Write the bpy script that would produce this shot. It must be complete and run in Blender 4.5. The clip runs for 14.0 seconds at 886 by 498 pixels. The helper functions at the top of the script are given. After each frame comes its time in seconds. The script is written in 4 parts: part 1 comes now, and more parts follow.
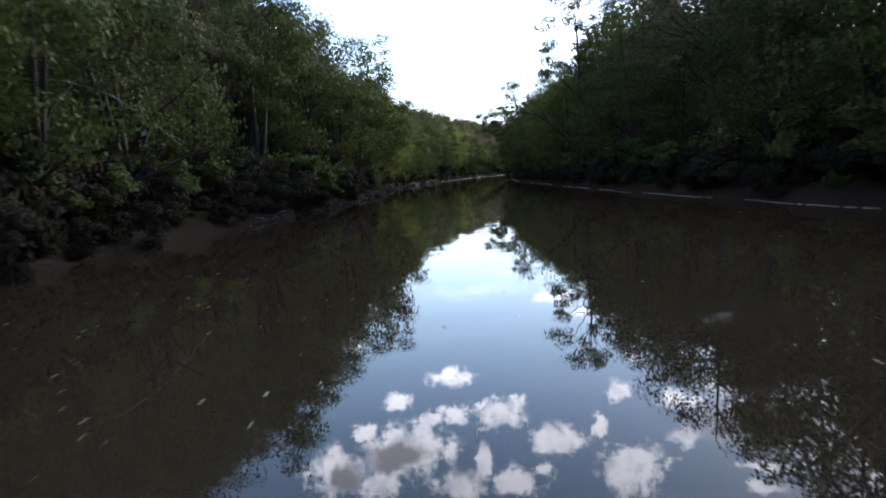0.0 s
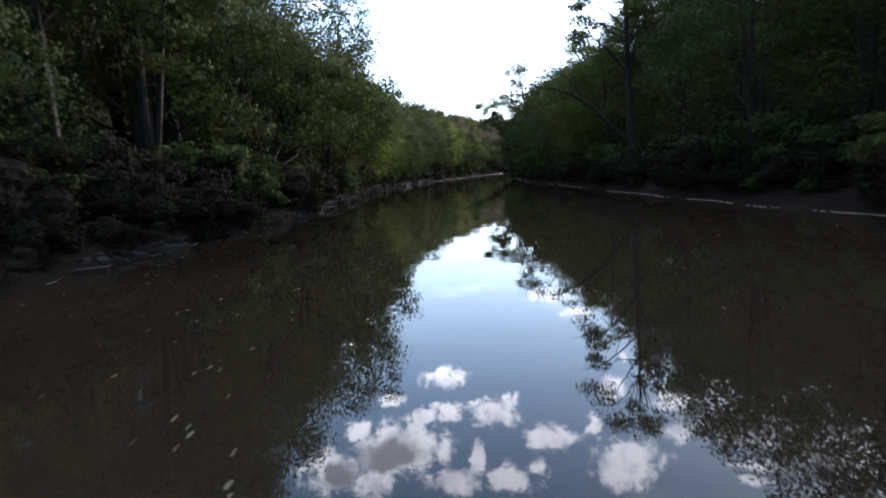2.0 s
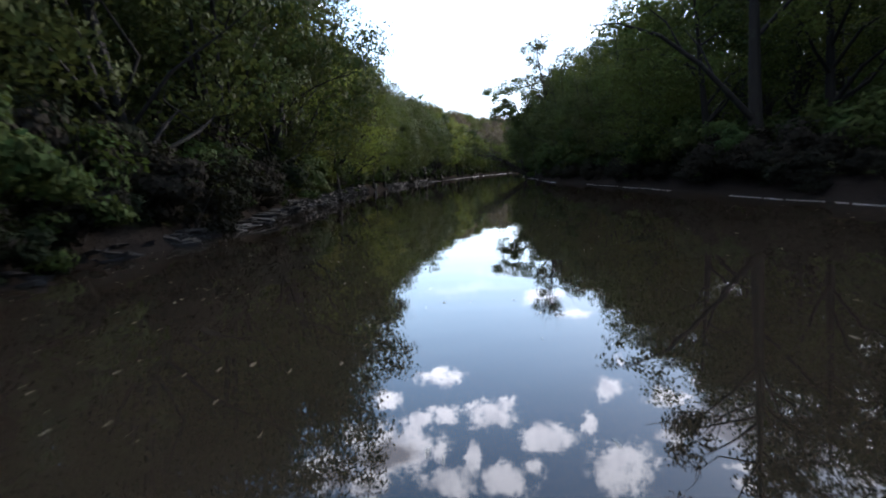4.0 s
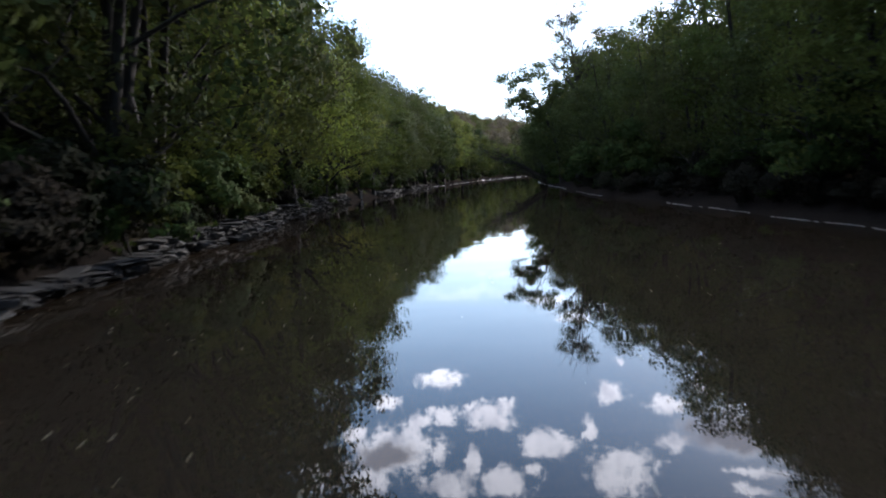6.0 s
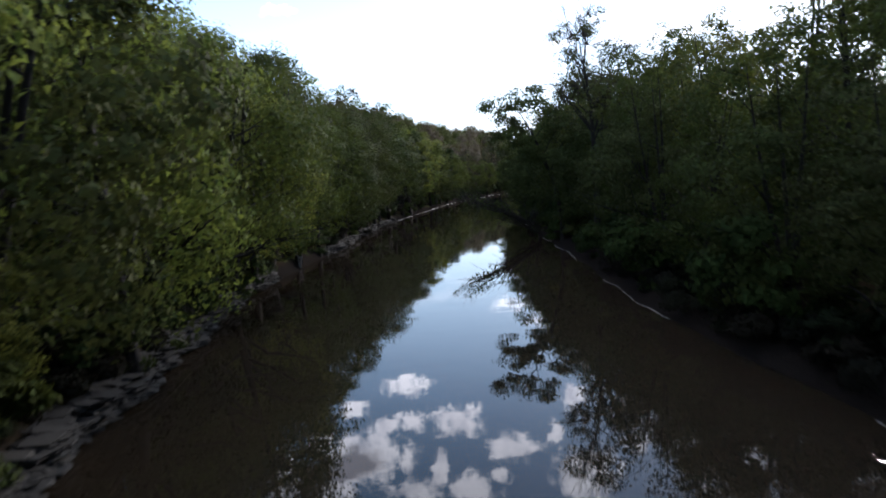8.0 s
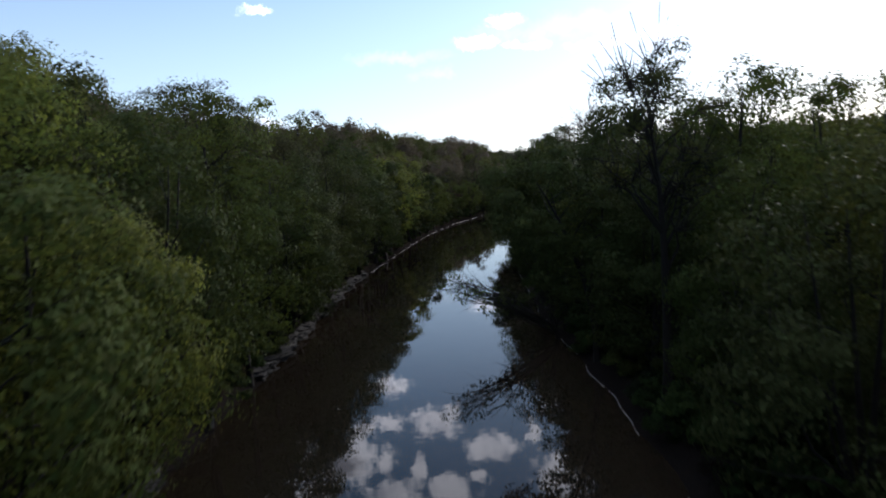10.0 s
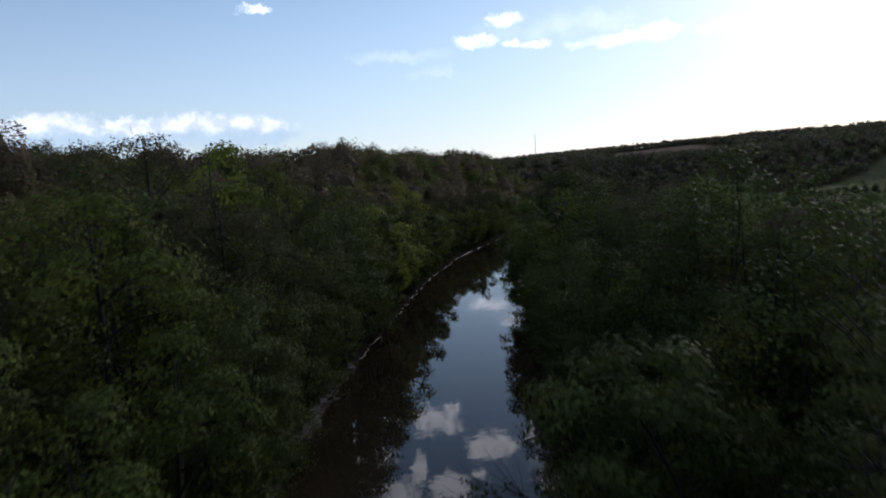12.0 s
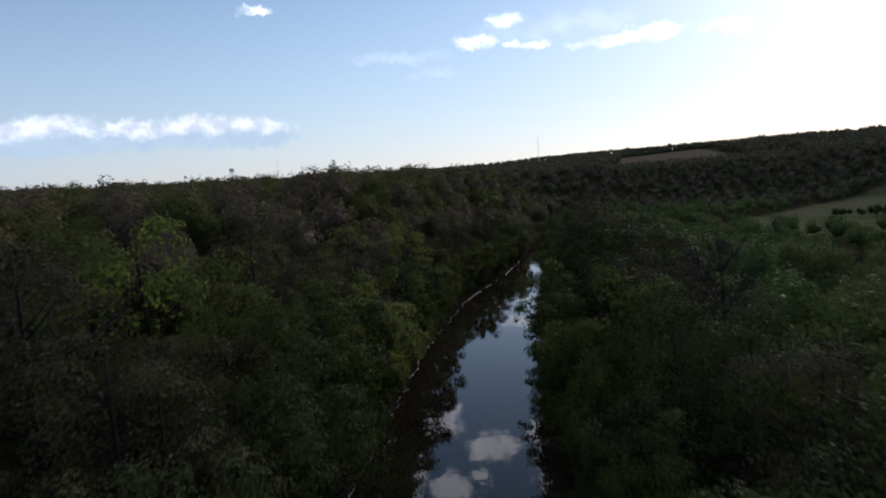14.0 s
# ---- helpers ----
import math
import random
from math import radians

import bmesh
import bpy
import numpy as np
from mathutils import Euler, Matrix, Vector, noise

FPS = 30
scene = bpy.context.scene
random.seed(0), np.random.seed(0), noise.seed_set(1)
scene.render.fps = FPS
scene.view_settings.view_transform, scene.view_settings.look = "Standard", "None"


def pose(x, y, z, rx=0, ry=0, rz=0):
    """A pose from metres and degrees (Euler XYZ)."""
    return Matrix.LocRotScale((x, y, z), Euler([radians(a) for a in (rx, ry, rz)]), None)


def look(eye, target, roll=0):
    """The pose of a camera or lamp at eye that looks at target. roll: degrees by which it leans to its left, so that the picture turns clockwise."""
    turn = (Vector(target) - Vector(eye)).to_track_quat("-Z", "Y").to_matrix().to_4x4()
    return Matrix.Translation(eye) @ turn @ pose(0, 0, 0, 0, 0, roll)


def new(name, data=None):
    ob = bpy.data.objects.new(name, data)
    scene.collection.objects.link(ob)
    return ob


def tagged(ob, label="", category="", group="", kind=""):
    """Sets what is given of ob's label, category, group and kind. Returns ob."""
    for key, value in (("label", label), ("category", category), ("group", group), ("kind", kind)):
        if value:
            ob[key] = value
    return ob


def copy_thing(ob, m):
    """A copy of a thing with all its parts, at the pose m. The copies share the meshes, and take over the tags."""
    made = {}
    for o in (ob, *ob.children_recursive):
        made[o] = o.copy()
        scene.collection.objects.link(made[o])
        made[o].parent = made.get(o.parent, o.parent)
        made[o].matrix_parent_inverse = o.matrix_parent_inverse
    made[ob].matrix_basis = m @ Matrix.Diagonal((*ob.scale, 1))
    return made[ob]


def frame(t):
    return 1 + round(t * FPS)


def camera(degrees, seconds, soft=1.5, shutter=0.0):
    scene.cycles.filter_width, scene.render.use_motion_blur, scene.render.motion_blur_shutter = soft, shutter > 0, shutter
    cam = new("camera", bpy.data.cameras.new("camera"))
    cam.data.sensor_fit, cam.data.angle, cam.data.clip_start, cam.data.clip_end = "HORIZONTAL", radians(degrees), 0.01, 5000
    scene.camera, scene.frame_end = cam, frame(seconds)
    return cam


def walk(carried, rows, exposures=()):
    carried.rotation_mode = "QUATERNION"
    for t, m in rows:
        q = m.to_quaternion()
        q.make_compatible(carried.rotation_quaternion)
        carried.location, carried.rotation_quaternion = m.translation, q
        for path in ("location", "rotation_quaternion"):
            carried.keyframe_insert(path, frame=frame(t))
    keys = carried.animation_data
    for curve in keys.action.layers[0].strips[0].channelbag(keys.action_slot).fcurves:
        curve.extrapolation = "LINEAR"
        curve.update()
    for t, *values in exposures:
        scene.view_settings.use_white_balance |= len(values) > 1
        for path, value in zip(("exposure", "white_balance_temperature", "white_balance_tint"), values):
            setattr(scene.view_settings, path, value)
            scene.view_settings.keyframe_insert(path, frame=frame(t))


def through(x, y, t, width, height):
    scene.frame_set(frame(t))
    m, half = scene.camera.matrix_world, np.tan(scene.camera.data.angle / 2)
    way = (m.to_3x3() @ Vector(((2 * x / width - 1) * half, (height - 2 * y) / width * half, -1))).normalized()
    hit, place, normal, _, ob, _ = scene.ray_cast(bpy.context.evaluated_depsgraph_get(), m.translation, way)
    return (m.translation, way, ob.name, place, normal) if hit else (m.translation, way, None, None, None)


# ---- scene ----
# a drone glides up a small river between wooded banks, then climbs over the tree tops
PATH = [  # seconds, x, y, z, yaw, pitch, roll
    (0.0, -0.00, 0.00, 1.88, -0.41, -6.66, 4.39),
    (0.5, 0.05, 4.37, 1.96, -0.56, -6.70, 4.43),
    (1.0, 0.06, 8.51, 2.01, -0.73, -6.75, 4.41),
    (1.5, 0.01, 12.62, 2.03, -0.89, -6.80, 4.47),
    (2.0, -0.06, 17.02, 2.02, -1.01, -6.84, 4.44),
    (2.5, -0.12, 21.37, 2.00, -1.10, -6.83, 4.23),
    (3.0, -0.19, 25.79, 1.92, -1.16, -6.85, 4.20),
    (3.5, -0.22, 30.20, 1.80, -1.20, -6.83, 4.16),
    (4.0, -0.22, 34.61, 1.67, -1.21, -6.78, 4.11),
    (4.5, -0.18, 39.04, 1.59, -1.20, -6.71, 4.02),
    (5.0, -0.10, 43.49, 1.60, -1.17, -6.65, 3.90),
    (5.5, 0.00, 48.00, 1.76, -1.10, -6.60, 3.70),
    (6.0, 0.13, 52.57, 2.11, -1.00, -6.59, 3.44),
    (6.5, 0.25, 57.18, 2.96, -0.90, -6.44, 3.40),
    (7.0, 0.36, 61.77, 4.14, -2.43, -6.35, 3.29),
    (7.5, 0.49, 66.38, 5.44, -3.26, -6.32, 3.34),
    (8.0, 0.67, 70.99, 6.76, -4.05, -6.31, 3.33),
    (8.5, 0.90, 75.60, 8.15, -4.77, -6.32, 3.29),
    (9.0, 1.19, 80.21, 9.62, -5.37, -6.33, 3.25),
    (9.5, 1.53, 84.81, 11.21, -5.81, -6.33, 3.24),
    (10.0, 1.93, 89.42, 12.94, -6.05, -6.30, 3.30),
    (10.5, 2.38, 94.01, 14.85, -6.06, -6.23, 3.47),
    (11.0, 2.75, 98.52, 16.67, -6.07, -6.24, 3.39),
    (11.5, 3.13, 103.13, 18.69, -6.09, -6.33, 3.33),
    (12.0, 3.61, 107.92, 20.72, -6.07, -6.40, 3.37),
    (12.5, 4.07, 112.97, 22.71, -6.07, -6.43, 3.48),
    (13.0, 4.55, 118.12, 24.60, -6.02, -6.36, 3.57),
    (13.5, 5.00, 123.29, 26.43, -6.05, -6.29, 3.58),
    (14.0, 5.45, 128.49, 28.29, -6.02, -6.32, 3.57),
]
cam = camera(70.0, 14.0, soft=1.9, shutter=0.45)
walk(cam, [(t, pose(x, y, z, 90 + p, r, w)) for t, x, y, z, w, p, r in PATH],
     exposures=[(0, 1.80, 6000, 16), (6.5, 1.80, 5950, 16), (7.5, 1.50, 5950, 16), (10, 0.46, 5980, 16), (11, 0.14, 5980, 16), (12.5, -0.06, 5980, 16), (14, -0.12, 5980, 16)])

# ---- world, sun ----
SUN_AZ, SUN_EL = 0.70, 0.34  # radians right of ahead, above the horizon

# clouds by bearing and height: azimuth, elevation, half width, half height (radians)
CLOUDS = [
    (-0.008, 0.319, 0.032, 0.015), (-0.096, 0.347, 0.020, 0.012), (0.074, 0.375, 0.039, 0.023), (-0.005, 0.373, 0.022, 0.012), (-0.045, 0.377, 0.017, 0.011),
    (0.037, 0.363, 0.017, 0.008), (0.161, 0.419, 0.039, 0.024), (0.138, 0.459, 0.016, 0.010), (0.264, 0.341, 0.024, 0.014), (0.280, 0.300, 0.006, 0.008),
    (0.229, 0.396, 0.011, 0.014), (0.278, 0.449, 0.047, 0.031), (-0.154, 0.387, 0.020, 0.019), (-0.133, 0.462, 0.031, 0.022),
    (-0.019, 0.430, 0.014, 0.021), (0.037, 0.439, 0.011, 0.019), (0.002, 0.470, 0.041, 0.020), (0.082, 0.473, 0.041, 0.020), (0.357, 0.357, 0.036, 0.010),
    (0.409, 0.329, 0.021, 0.013), (0.356, 0.403, 0.021, 0.014), (0.474, 0.437, 0.038, 0.007), (0.470, 0.464, 0.030, 0.007), (0.617, 0.412, 0.028, 0.024),
    (-0.090, 0.417, 0.074, 0.036), (-0.200, 0.436, 0.045, 0.028),
]
SHADED = [  # grey undersides of the two large clouds
    (-0.105, 0.424, 0.052, 0.022), (-0.191, 0.445, 0.030, 0.018), (0.444, 0.383, 0.080, 0.030), (0.546, 0.399, 0.045, 0.024),
]
BANK = [
    (-0.450, 0.088, 0.105, 0.026), (-0.345, 0.086, 0.070, 0.022), (-0.243, 0.090, 0.085, 0.024), (-0.172, 0.086, 0.058, 0.024),
]
WISPS = [
    (-0.155, 0.257, 0.028, 0.005), (0.217, 0.230, 0.036, 0.009), (0.162, 0.201, 0.037, 0.009), (0.252, 0.193, 0.036, 0.007), (0.376, 0.185, 0.067, 0.010),
    (0.439, 0.190, 0.045, 0.012), (0.525, 0.184, 0.028, 0.013), (0.638, 0.173, 0.024, 0.009),
]
VEILS = [(0.099, 0.161, 0.034, 0.010), (0.045, 0.186, 0.075, 0.010), (0.332, 0.098, 0.029, 0.005), (-0.437, 0.054, 0.185, 0.012), (0.300, 0.215, 0.120, 0.020)]


class Net:
    """Short spelling for node trees."""

    def __init__(self, tree):
        self.tree = tree
        tree.nodes.clear()

    def add(self, kind, **values):
        node = self.tree.nodes.new(kind)
        for key, value in values.items():
            setattr(node, key, value)
        return node

    def put(self, socket, value):
        if isinstance(value, bpy.types.NodeSocket):
            self.tree.links.new(value, socket)
        else:
            socket.default_value = value

    def math(self, op, a, b=0.0, c=0.0, clamp=False):
        n = self.add("ShaderNodeMath", operation=op, use_clamp=clamp)
        for i, v in enumerate((a, b, c)):
            self.put(n.inputs[i], v)
        return n.outputs[0]

    def vec(self, op, a, b=(0, 0, 0), c=(0, 0, 0)):
        n = self.add("ShaderNodeVectorMath", operation=op)
        for i, v in enumerate((a, b, c)):
            self.put(n.inputs[i], v)
        return n.outputs["Value"] if op in ("LENGTH", "DISTANCE", "DOT_PRODUCT") else n.outputs[0]

    def noise(self, where, scale, detail=3.0, rough=0.55, distortion=0.0):
        n = self.add("ShaderNodeTexNoise")
        self.put(n.inputs["Vector"], where)
        n.inputs["Scale"].default_value, n.inputs["Detail"].default_value = scale, detail
        n.inputs["Roughness"].default_value, n.inputs["Distortion"].default_value = rough, distortion
        return n.outputs["Fac"]

    def ramp(self, value, low, high, a=0.0, b=1.0):
        n = self.add("ShaderNodeMapRange", interpolation_type="SMOOTHSTEP")
        for i, v in enumerate((value, low, high, a, b)):
            self.put(n.inputs[i], v)
        return n.outputs[0]

    def mix(self, fac, a, b, blend="MIX"):
        n = self.add("ShaderNodeMix", data_type="RGBA", blend_type=blend)
        for i, v in ((0, fac), (6, a), (7, b)):
            self.put(n.inputs[i], v if isinstance(v, (bpy.types.NodeSocket, float, int)) else (*v, 1.0))
        return n.outputs[2]


world = bpy.data.worlds.new("sky")
scene.world = world
world.use_nodes = True
w = Net(world.node_tree)
sky = w.add("ShaderNodeTexSky", sky_type="NISHITA", sun_disc=False, sun_elevation=SUN_EL, sun_rotation=SUN_AZ,
            altitude=200.0, air_density=1.3, dust_density=0.4, ozone_density=2.5)
way = w.add("ShaderNodeTexCoord").outputs["Generated"]
split = w.add("ShaderNodeSeparateXYZ")
w.put(split.inputs[0], way)
az = w.math("ARCTAN2", split.outputs[0], split.outputs[1])
el = w.math("ARCSINE", split.outputs[2])
flat = w.add("ShaderNodeCombineXYZ")
w.put(flat.inputs[0], az), w.put(flat.inputs[1], el)


def cloud_field(places, shift):
    near = None
    for a, e, ra, re in places:
        d = w.vec("LENGTH", w.vec("MULTIPLY_ADD", shift, (1 / ra, 1 / re, 0), (-a / ra, -e / re, 0)))
        near = d if near is None else w.math("MINIMUM", near, d)
    return near


big = w.noise(flat.outputs[0], 26.0, 6.0, 0.62)
wob = w.add("ShaderNodeTexNoise")
w.put(wob.inputs["Vector"], flat.outputs[0])
wob.inputs["Scale"].default_value, wob.inputs["Detail"].default_value, wob.inputs["Roughness"].default_value = 34.0, 8.0, 0.66
bent = w.vec("ADD", flat.outputs[0], w.vec("MULTIPLY", w.vec("SUBTRACT", wob.outputs["Color"], (0.5, 0.5, 0.5)), (0.060, 0.040, 0)))
frayed = w.noise(w.vec("MULTIPLY", flat.outputs[0], (1.0, 1.6, 1.0)), 95.0, 5.0, 0.7)
cumulus = w.ramp(w.math("ADD", w.math("ADD", cloud_field(CLOUDS, bent), w.math("MULTIPLY", w.math("SUBTRACT", 0.5, big), 2.6)), w.math("MULTIPLY", w.math("SUBTRACT", 0.5, frayed), 1.5)), 1.30, 0.55)
thin = w.ramp(w.math("ADD", cloud_field(WISPS, bent), w.math("MULTIPLY", w.math("SUBTRACT", 0.5, big), 1.6)), 1.3, 0.1, 0.0, 0.7)
veil = w.ramp(w.math("ADD", cloud_field(VEILS, bent), w.math("MULTIPLY", w.math("SUBTRACT", 0.5, big), 1.6)), 1.3, 0.1, 0.0, 0.13)
under = w.ramp(w.math("ADD", cloud_field(SHADED, bent), w.math("MULTIPLY", w.math("SUBTRACT", 0.5, big), 1.2)), 1.25, 0.55, 0.0, 0.95)
shelf = w.ramp(w.math("ADD", cloud_field(BANK, bent), w.math("MULTIPLY", w.math("SUBTRACT", 0.5, big), 1.2)), 1.2, 0.7, 0.0, 0.85)
# broken cloud goes on overhead and behind
over = w.noise(w.vec("MULTIPLY", way, (1.0, 1.0, 1.6)), 3.2, 6.0, 0.6, 0.3)
high = w.math("MULTIPLY", w.ramp(over, 0.50, 0.60), w.ramp(el, 0.47, 0.62))
cover = w.math("MAXIMUM", w.math("MAXIMUM", cumulus, w.math("MAXIMUM", thin, veil)), w.math("MAXIMUM", high, shelf))
grey = w.noise(flat.outputs[0], 14.0, 3.0)
cloud = w.mix(w.ramp(grey, 0.45, 0.70), (16.0, 16.2, 16.6), (8.4, 8.9, 10.0))
# the low bank has bright tops over a flat grey-blue base
cloud = w.mix(w.ramp(el, 0.16, 0.13), cloud, w.mix(w.ramp(w.noise(flat.outputs[0], 44.0, 4.0, 0.5), 0.38, 0.6), (6.8, 7.5, 8.3), (10.2, 10.5, 10.8)))
cloud = w.mix(w.ramp(w.math("ADD", el, w.math("MULTIPLY", w.math("SUBTRACT", big, 0.5), 0.05)), 0.096, 0.080, 0.0, 0.9), cloud, (4.5, 6.0, 7.1))
cloud = w.mix(under, cloud, (3.9, 4.0, 4.5))
cover = w.math("MAXIMUM", cover, under)
# milky haze low down, strongest under the sun
haze = w.math("MULTIPLY", w.ramp(el, 0.48, 0.0), w.ramp(w.math("ABSOLUTE", w.math("SUBTRACT", az, SUN_AZ)), 1.1, 0.0, 0.42, 0.56))
veiled = w.mix(haze, sky.outputs[0], (6.2, 7.7, 10.0))
full = w.mix(cover, veiled, cloud)
back = w.add("ShaderNodeBackground")
w.put(back.inputs[0], full)
back.inputs[1].default_value = 0.115
w.tree.links.new(back.outputs[0], w.add("ShaderNodeOutputWorld").inputs[0])

lamp = bpy.data.lights.new("sun", "SUN")
lamp.energy, lamp.angle, lamp.color = 2.7, radians(6.0), (1.0, 0.93, 0.82)
sun = new("sun", lamp)
sun.matrix_world = look((math.sin(SUN_AZ) * math.cos(SUN_EL) * 300, math.cos(SUN_AZ) * math.cos(SUN_EL) * 300, math.sin(SUN_EL) * 300), (0, 0, 0))


# ---- materials ----
def material(name):
    m = bpy.data.materials.new(name)
    m.use_nodes = True
    return m, Net(m.node_tree)


def finish(n, shader, bump=None, strength=0.3, distance=0.05):
    out = n.add("ShaderNodeOutputMaterial")
    n.tree.links.new(shader.outputs[0], out.inputs[0])
    if bump is not None:
        b = n.add("ShaderNodeBump")
        b.inputs["Strength"].default_value, b.inputs["Distance"].default_value = strength, distance
        n.put(b.inputs["Height"], bump)
        n.tree.links.new(b.outputs[0], shader.inputs["Normal"])


def principled(n, colour, rough=0.7, metal=0.0, spec=0.5):
    p = n.add("ShaderNodeBsdfPrincipled")
    n.put(p.inputs["Base Color"], colour if isinstance(colour, bpy.types.NodeSocket) else (*colour, 1))
    n.put(p.inputs["Roughness"], rough)
    p.inputs["Metallic"].default_value, p.inputs["Specular IOR Level"].default_value = metal, spec
    return p


def plain(name, a, b, scale=3.0, rough=0.7, metal=0.0, bump=0.2):
    m, n = material(name)
    where = n.add("ShaderNodeTexCoord").outputs["Object"]
    f1, f2 = n.noise(where, scale, 4.0), n.noise(where, scale * 9, 3.0)
    col = n.mix(n.math("ADD", n.math("MULTIPLY", f1, 0.65), n.math("MULTIPLY", f2, 0.35)), a, b)
    finish(n, principled(n, col, rough, metal), f2, bump, 0.02)
    return m


def leaf_material(name, base, second, third, gloss=0.15, last=0.72, glow=0.45, through=0.33):
    """Leaves: colour varies from tree to tree and from leaf to leaf, light comes through."""
    m, n = material(name)
    tree = n.add("ShaderNodeObjectInfo").outputs["Random"]
    tone = n.add("ShaderNodeAttribute", attribute_name="tone").outputs["Fac"]
    leaf = n.add("ShaderNodeNewGeometry").outputs["Random Per Island"]
    which = n.math("FRACT", n.math("ADD", tree, tone))
    col = n.mix(n.ramp(which, 0.15, 0.55), base, second)
    col = n.mix(n.ramp(which, last, last + 0.2), col, third)
    hsv = n.add("ShaderNodeHueSaturation")
    n.put(hsv.inputs["Color"], col)
    n.put(hsv.inputs["Value"], n.math("MULTIPLY_ADD", leaf, 0.36, 0.82))
    n.put(hsv.inputs["Hue"], n.math("MULTIPLY_ADD", leaf, 0.03, 0.485))
    spot = n.add("ShaderNodeNewGeometry").outputs["Position"]
    speck = n.math("ADD", n.math("MULTIPLY", n.noise(spot, 2.6, 3.0, 0.7), 1.5), n.math("MULTIPLY", n.noise(spot, 0.35, 2.0), 0.7))
    col = n.mix(1.0, hsv.outputs[0], n.ramp(speck, 0.7, 1.5, 0.6, 1.3), "MULTIPLY")
    p = principled(n, col, 0.75, 0.0, gloss * 0.4)
    t = n.add("ShaderNodeBsdfTranslucent")
    n.put(t.inputs[0], n.mix(glow, col, (0.16, 0.19, 0.03)))
    mixer = n.add("ShaderNodeMixShader")
    mixer.inputs[0].default_value = through
    n.tree.links.new(p.outputs[0], mixer.inputs[1])
    n.tree.links.new(t.outputs[0], mixer.inputs[2])
    n.tree.links.new(mixer.outputs[0], n.add("ShaderNodeOutputMaterial").inputs[0])
    return m


LEAF_GREEN = leaf_material("leaf_green", (0.043, 0.058, 0.015), (0.061, 0.074, 0.018), (0.076, 0.080, 0.020), 0.12, 0.72, 0.18, 0.3)
LEAF_YELLOW = leaf_material("leaf_yellow_green", (0.092, 0.116, 0.026), (0.110, 0.119, 0.028), (0.076, 0.104, 0.026), 0.15, 0.72, 0.35, 0.45)
LEAF_DARK = leaf_material("leaf_dark_green", (0.029, 0.041, 0.014), (0.039, 0.050, 0.016), (0.045, 0.050, 0.018), 0.1, 0.72, 0.12, 0.22)
LEAF_BUD = leaf_material("leaf_budding", (0.046, 0.038, 0.026), (0.052, 0.043, 0.029), (0.050, 0.048, 0.024), 0.08, 0.72, 0.1, 0.25)
LEAF_FOREST = leaf_material("leaf_forest", (0.062, 0.070, 0.022), (0.096, 0.088, 0.030), (0.094, 0.072, 0.050), 0.06, 0.45, 0.15, 0.25)
LEAF_FOREST_RIGHT = leaf_material("leaf_lowland", (0.021, 0.034, 0.011), (0.030, 0.046, 0.013), (0.042, 0.050, 0.015), 0.06, 0.72, 0.1, 0.22)
LEAF_LOWLAND = leaf_material("leaf_lowland_crowns", (0.052, 0.079, 0.027), (0.068, 0.096, 0.030), (0.088, 0.100, 0.034), 0.06, 0.72, 0.15, 0.25)
# grey-brown budding woods, with the lift of distance haze put into the colour
LEAF_DISTANT = leaf_material("leaf_distant", (0.064, 0.070, 0.034), (0.086, 0.080, 0.044), (0.082, 0.068, 0.052), 0.04, 0.45, 0.1, 0.2)
# brown bramble, its colour taken near black for the shade under overhanging trees
LEAF_BRAMBLE_SHADE = leaf_material("shaded_bramble_twigs", (0.012, 0.012, 0.009), (0.015, 0.013, 0.010), (0.013, 0.017, 0.009), 0.02, 0.72, 0.05, 0.12)


def bark_material():
    m, n = material("bark")
    where = n.add("ShaderNodeTexCoord").outputs["Object"]
    ridges = n.noise(n.vec("MULTIPLY", where, (9, 9, 1.6)), 2.0, 5.0, 0.65)
    patch = n.noise(where, 1.3, 3.0)
    col = n.mix(ridges, (0.005, 0.0042, 0.0035), (0.018, 0.015, 0.0125))
    col = n.mix(n.ramp(patch, 0.55, 0.75), col, (0.022, 0.025, 0.017))
    finish(n, principled(n, col, 0.9, 0, 0.2), ridges, 0.7, 0.03)
    return m


BARK = bark_material()


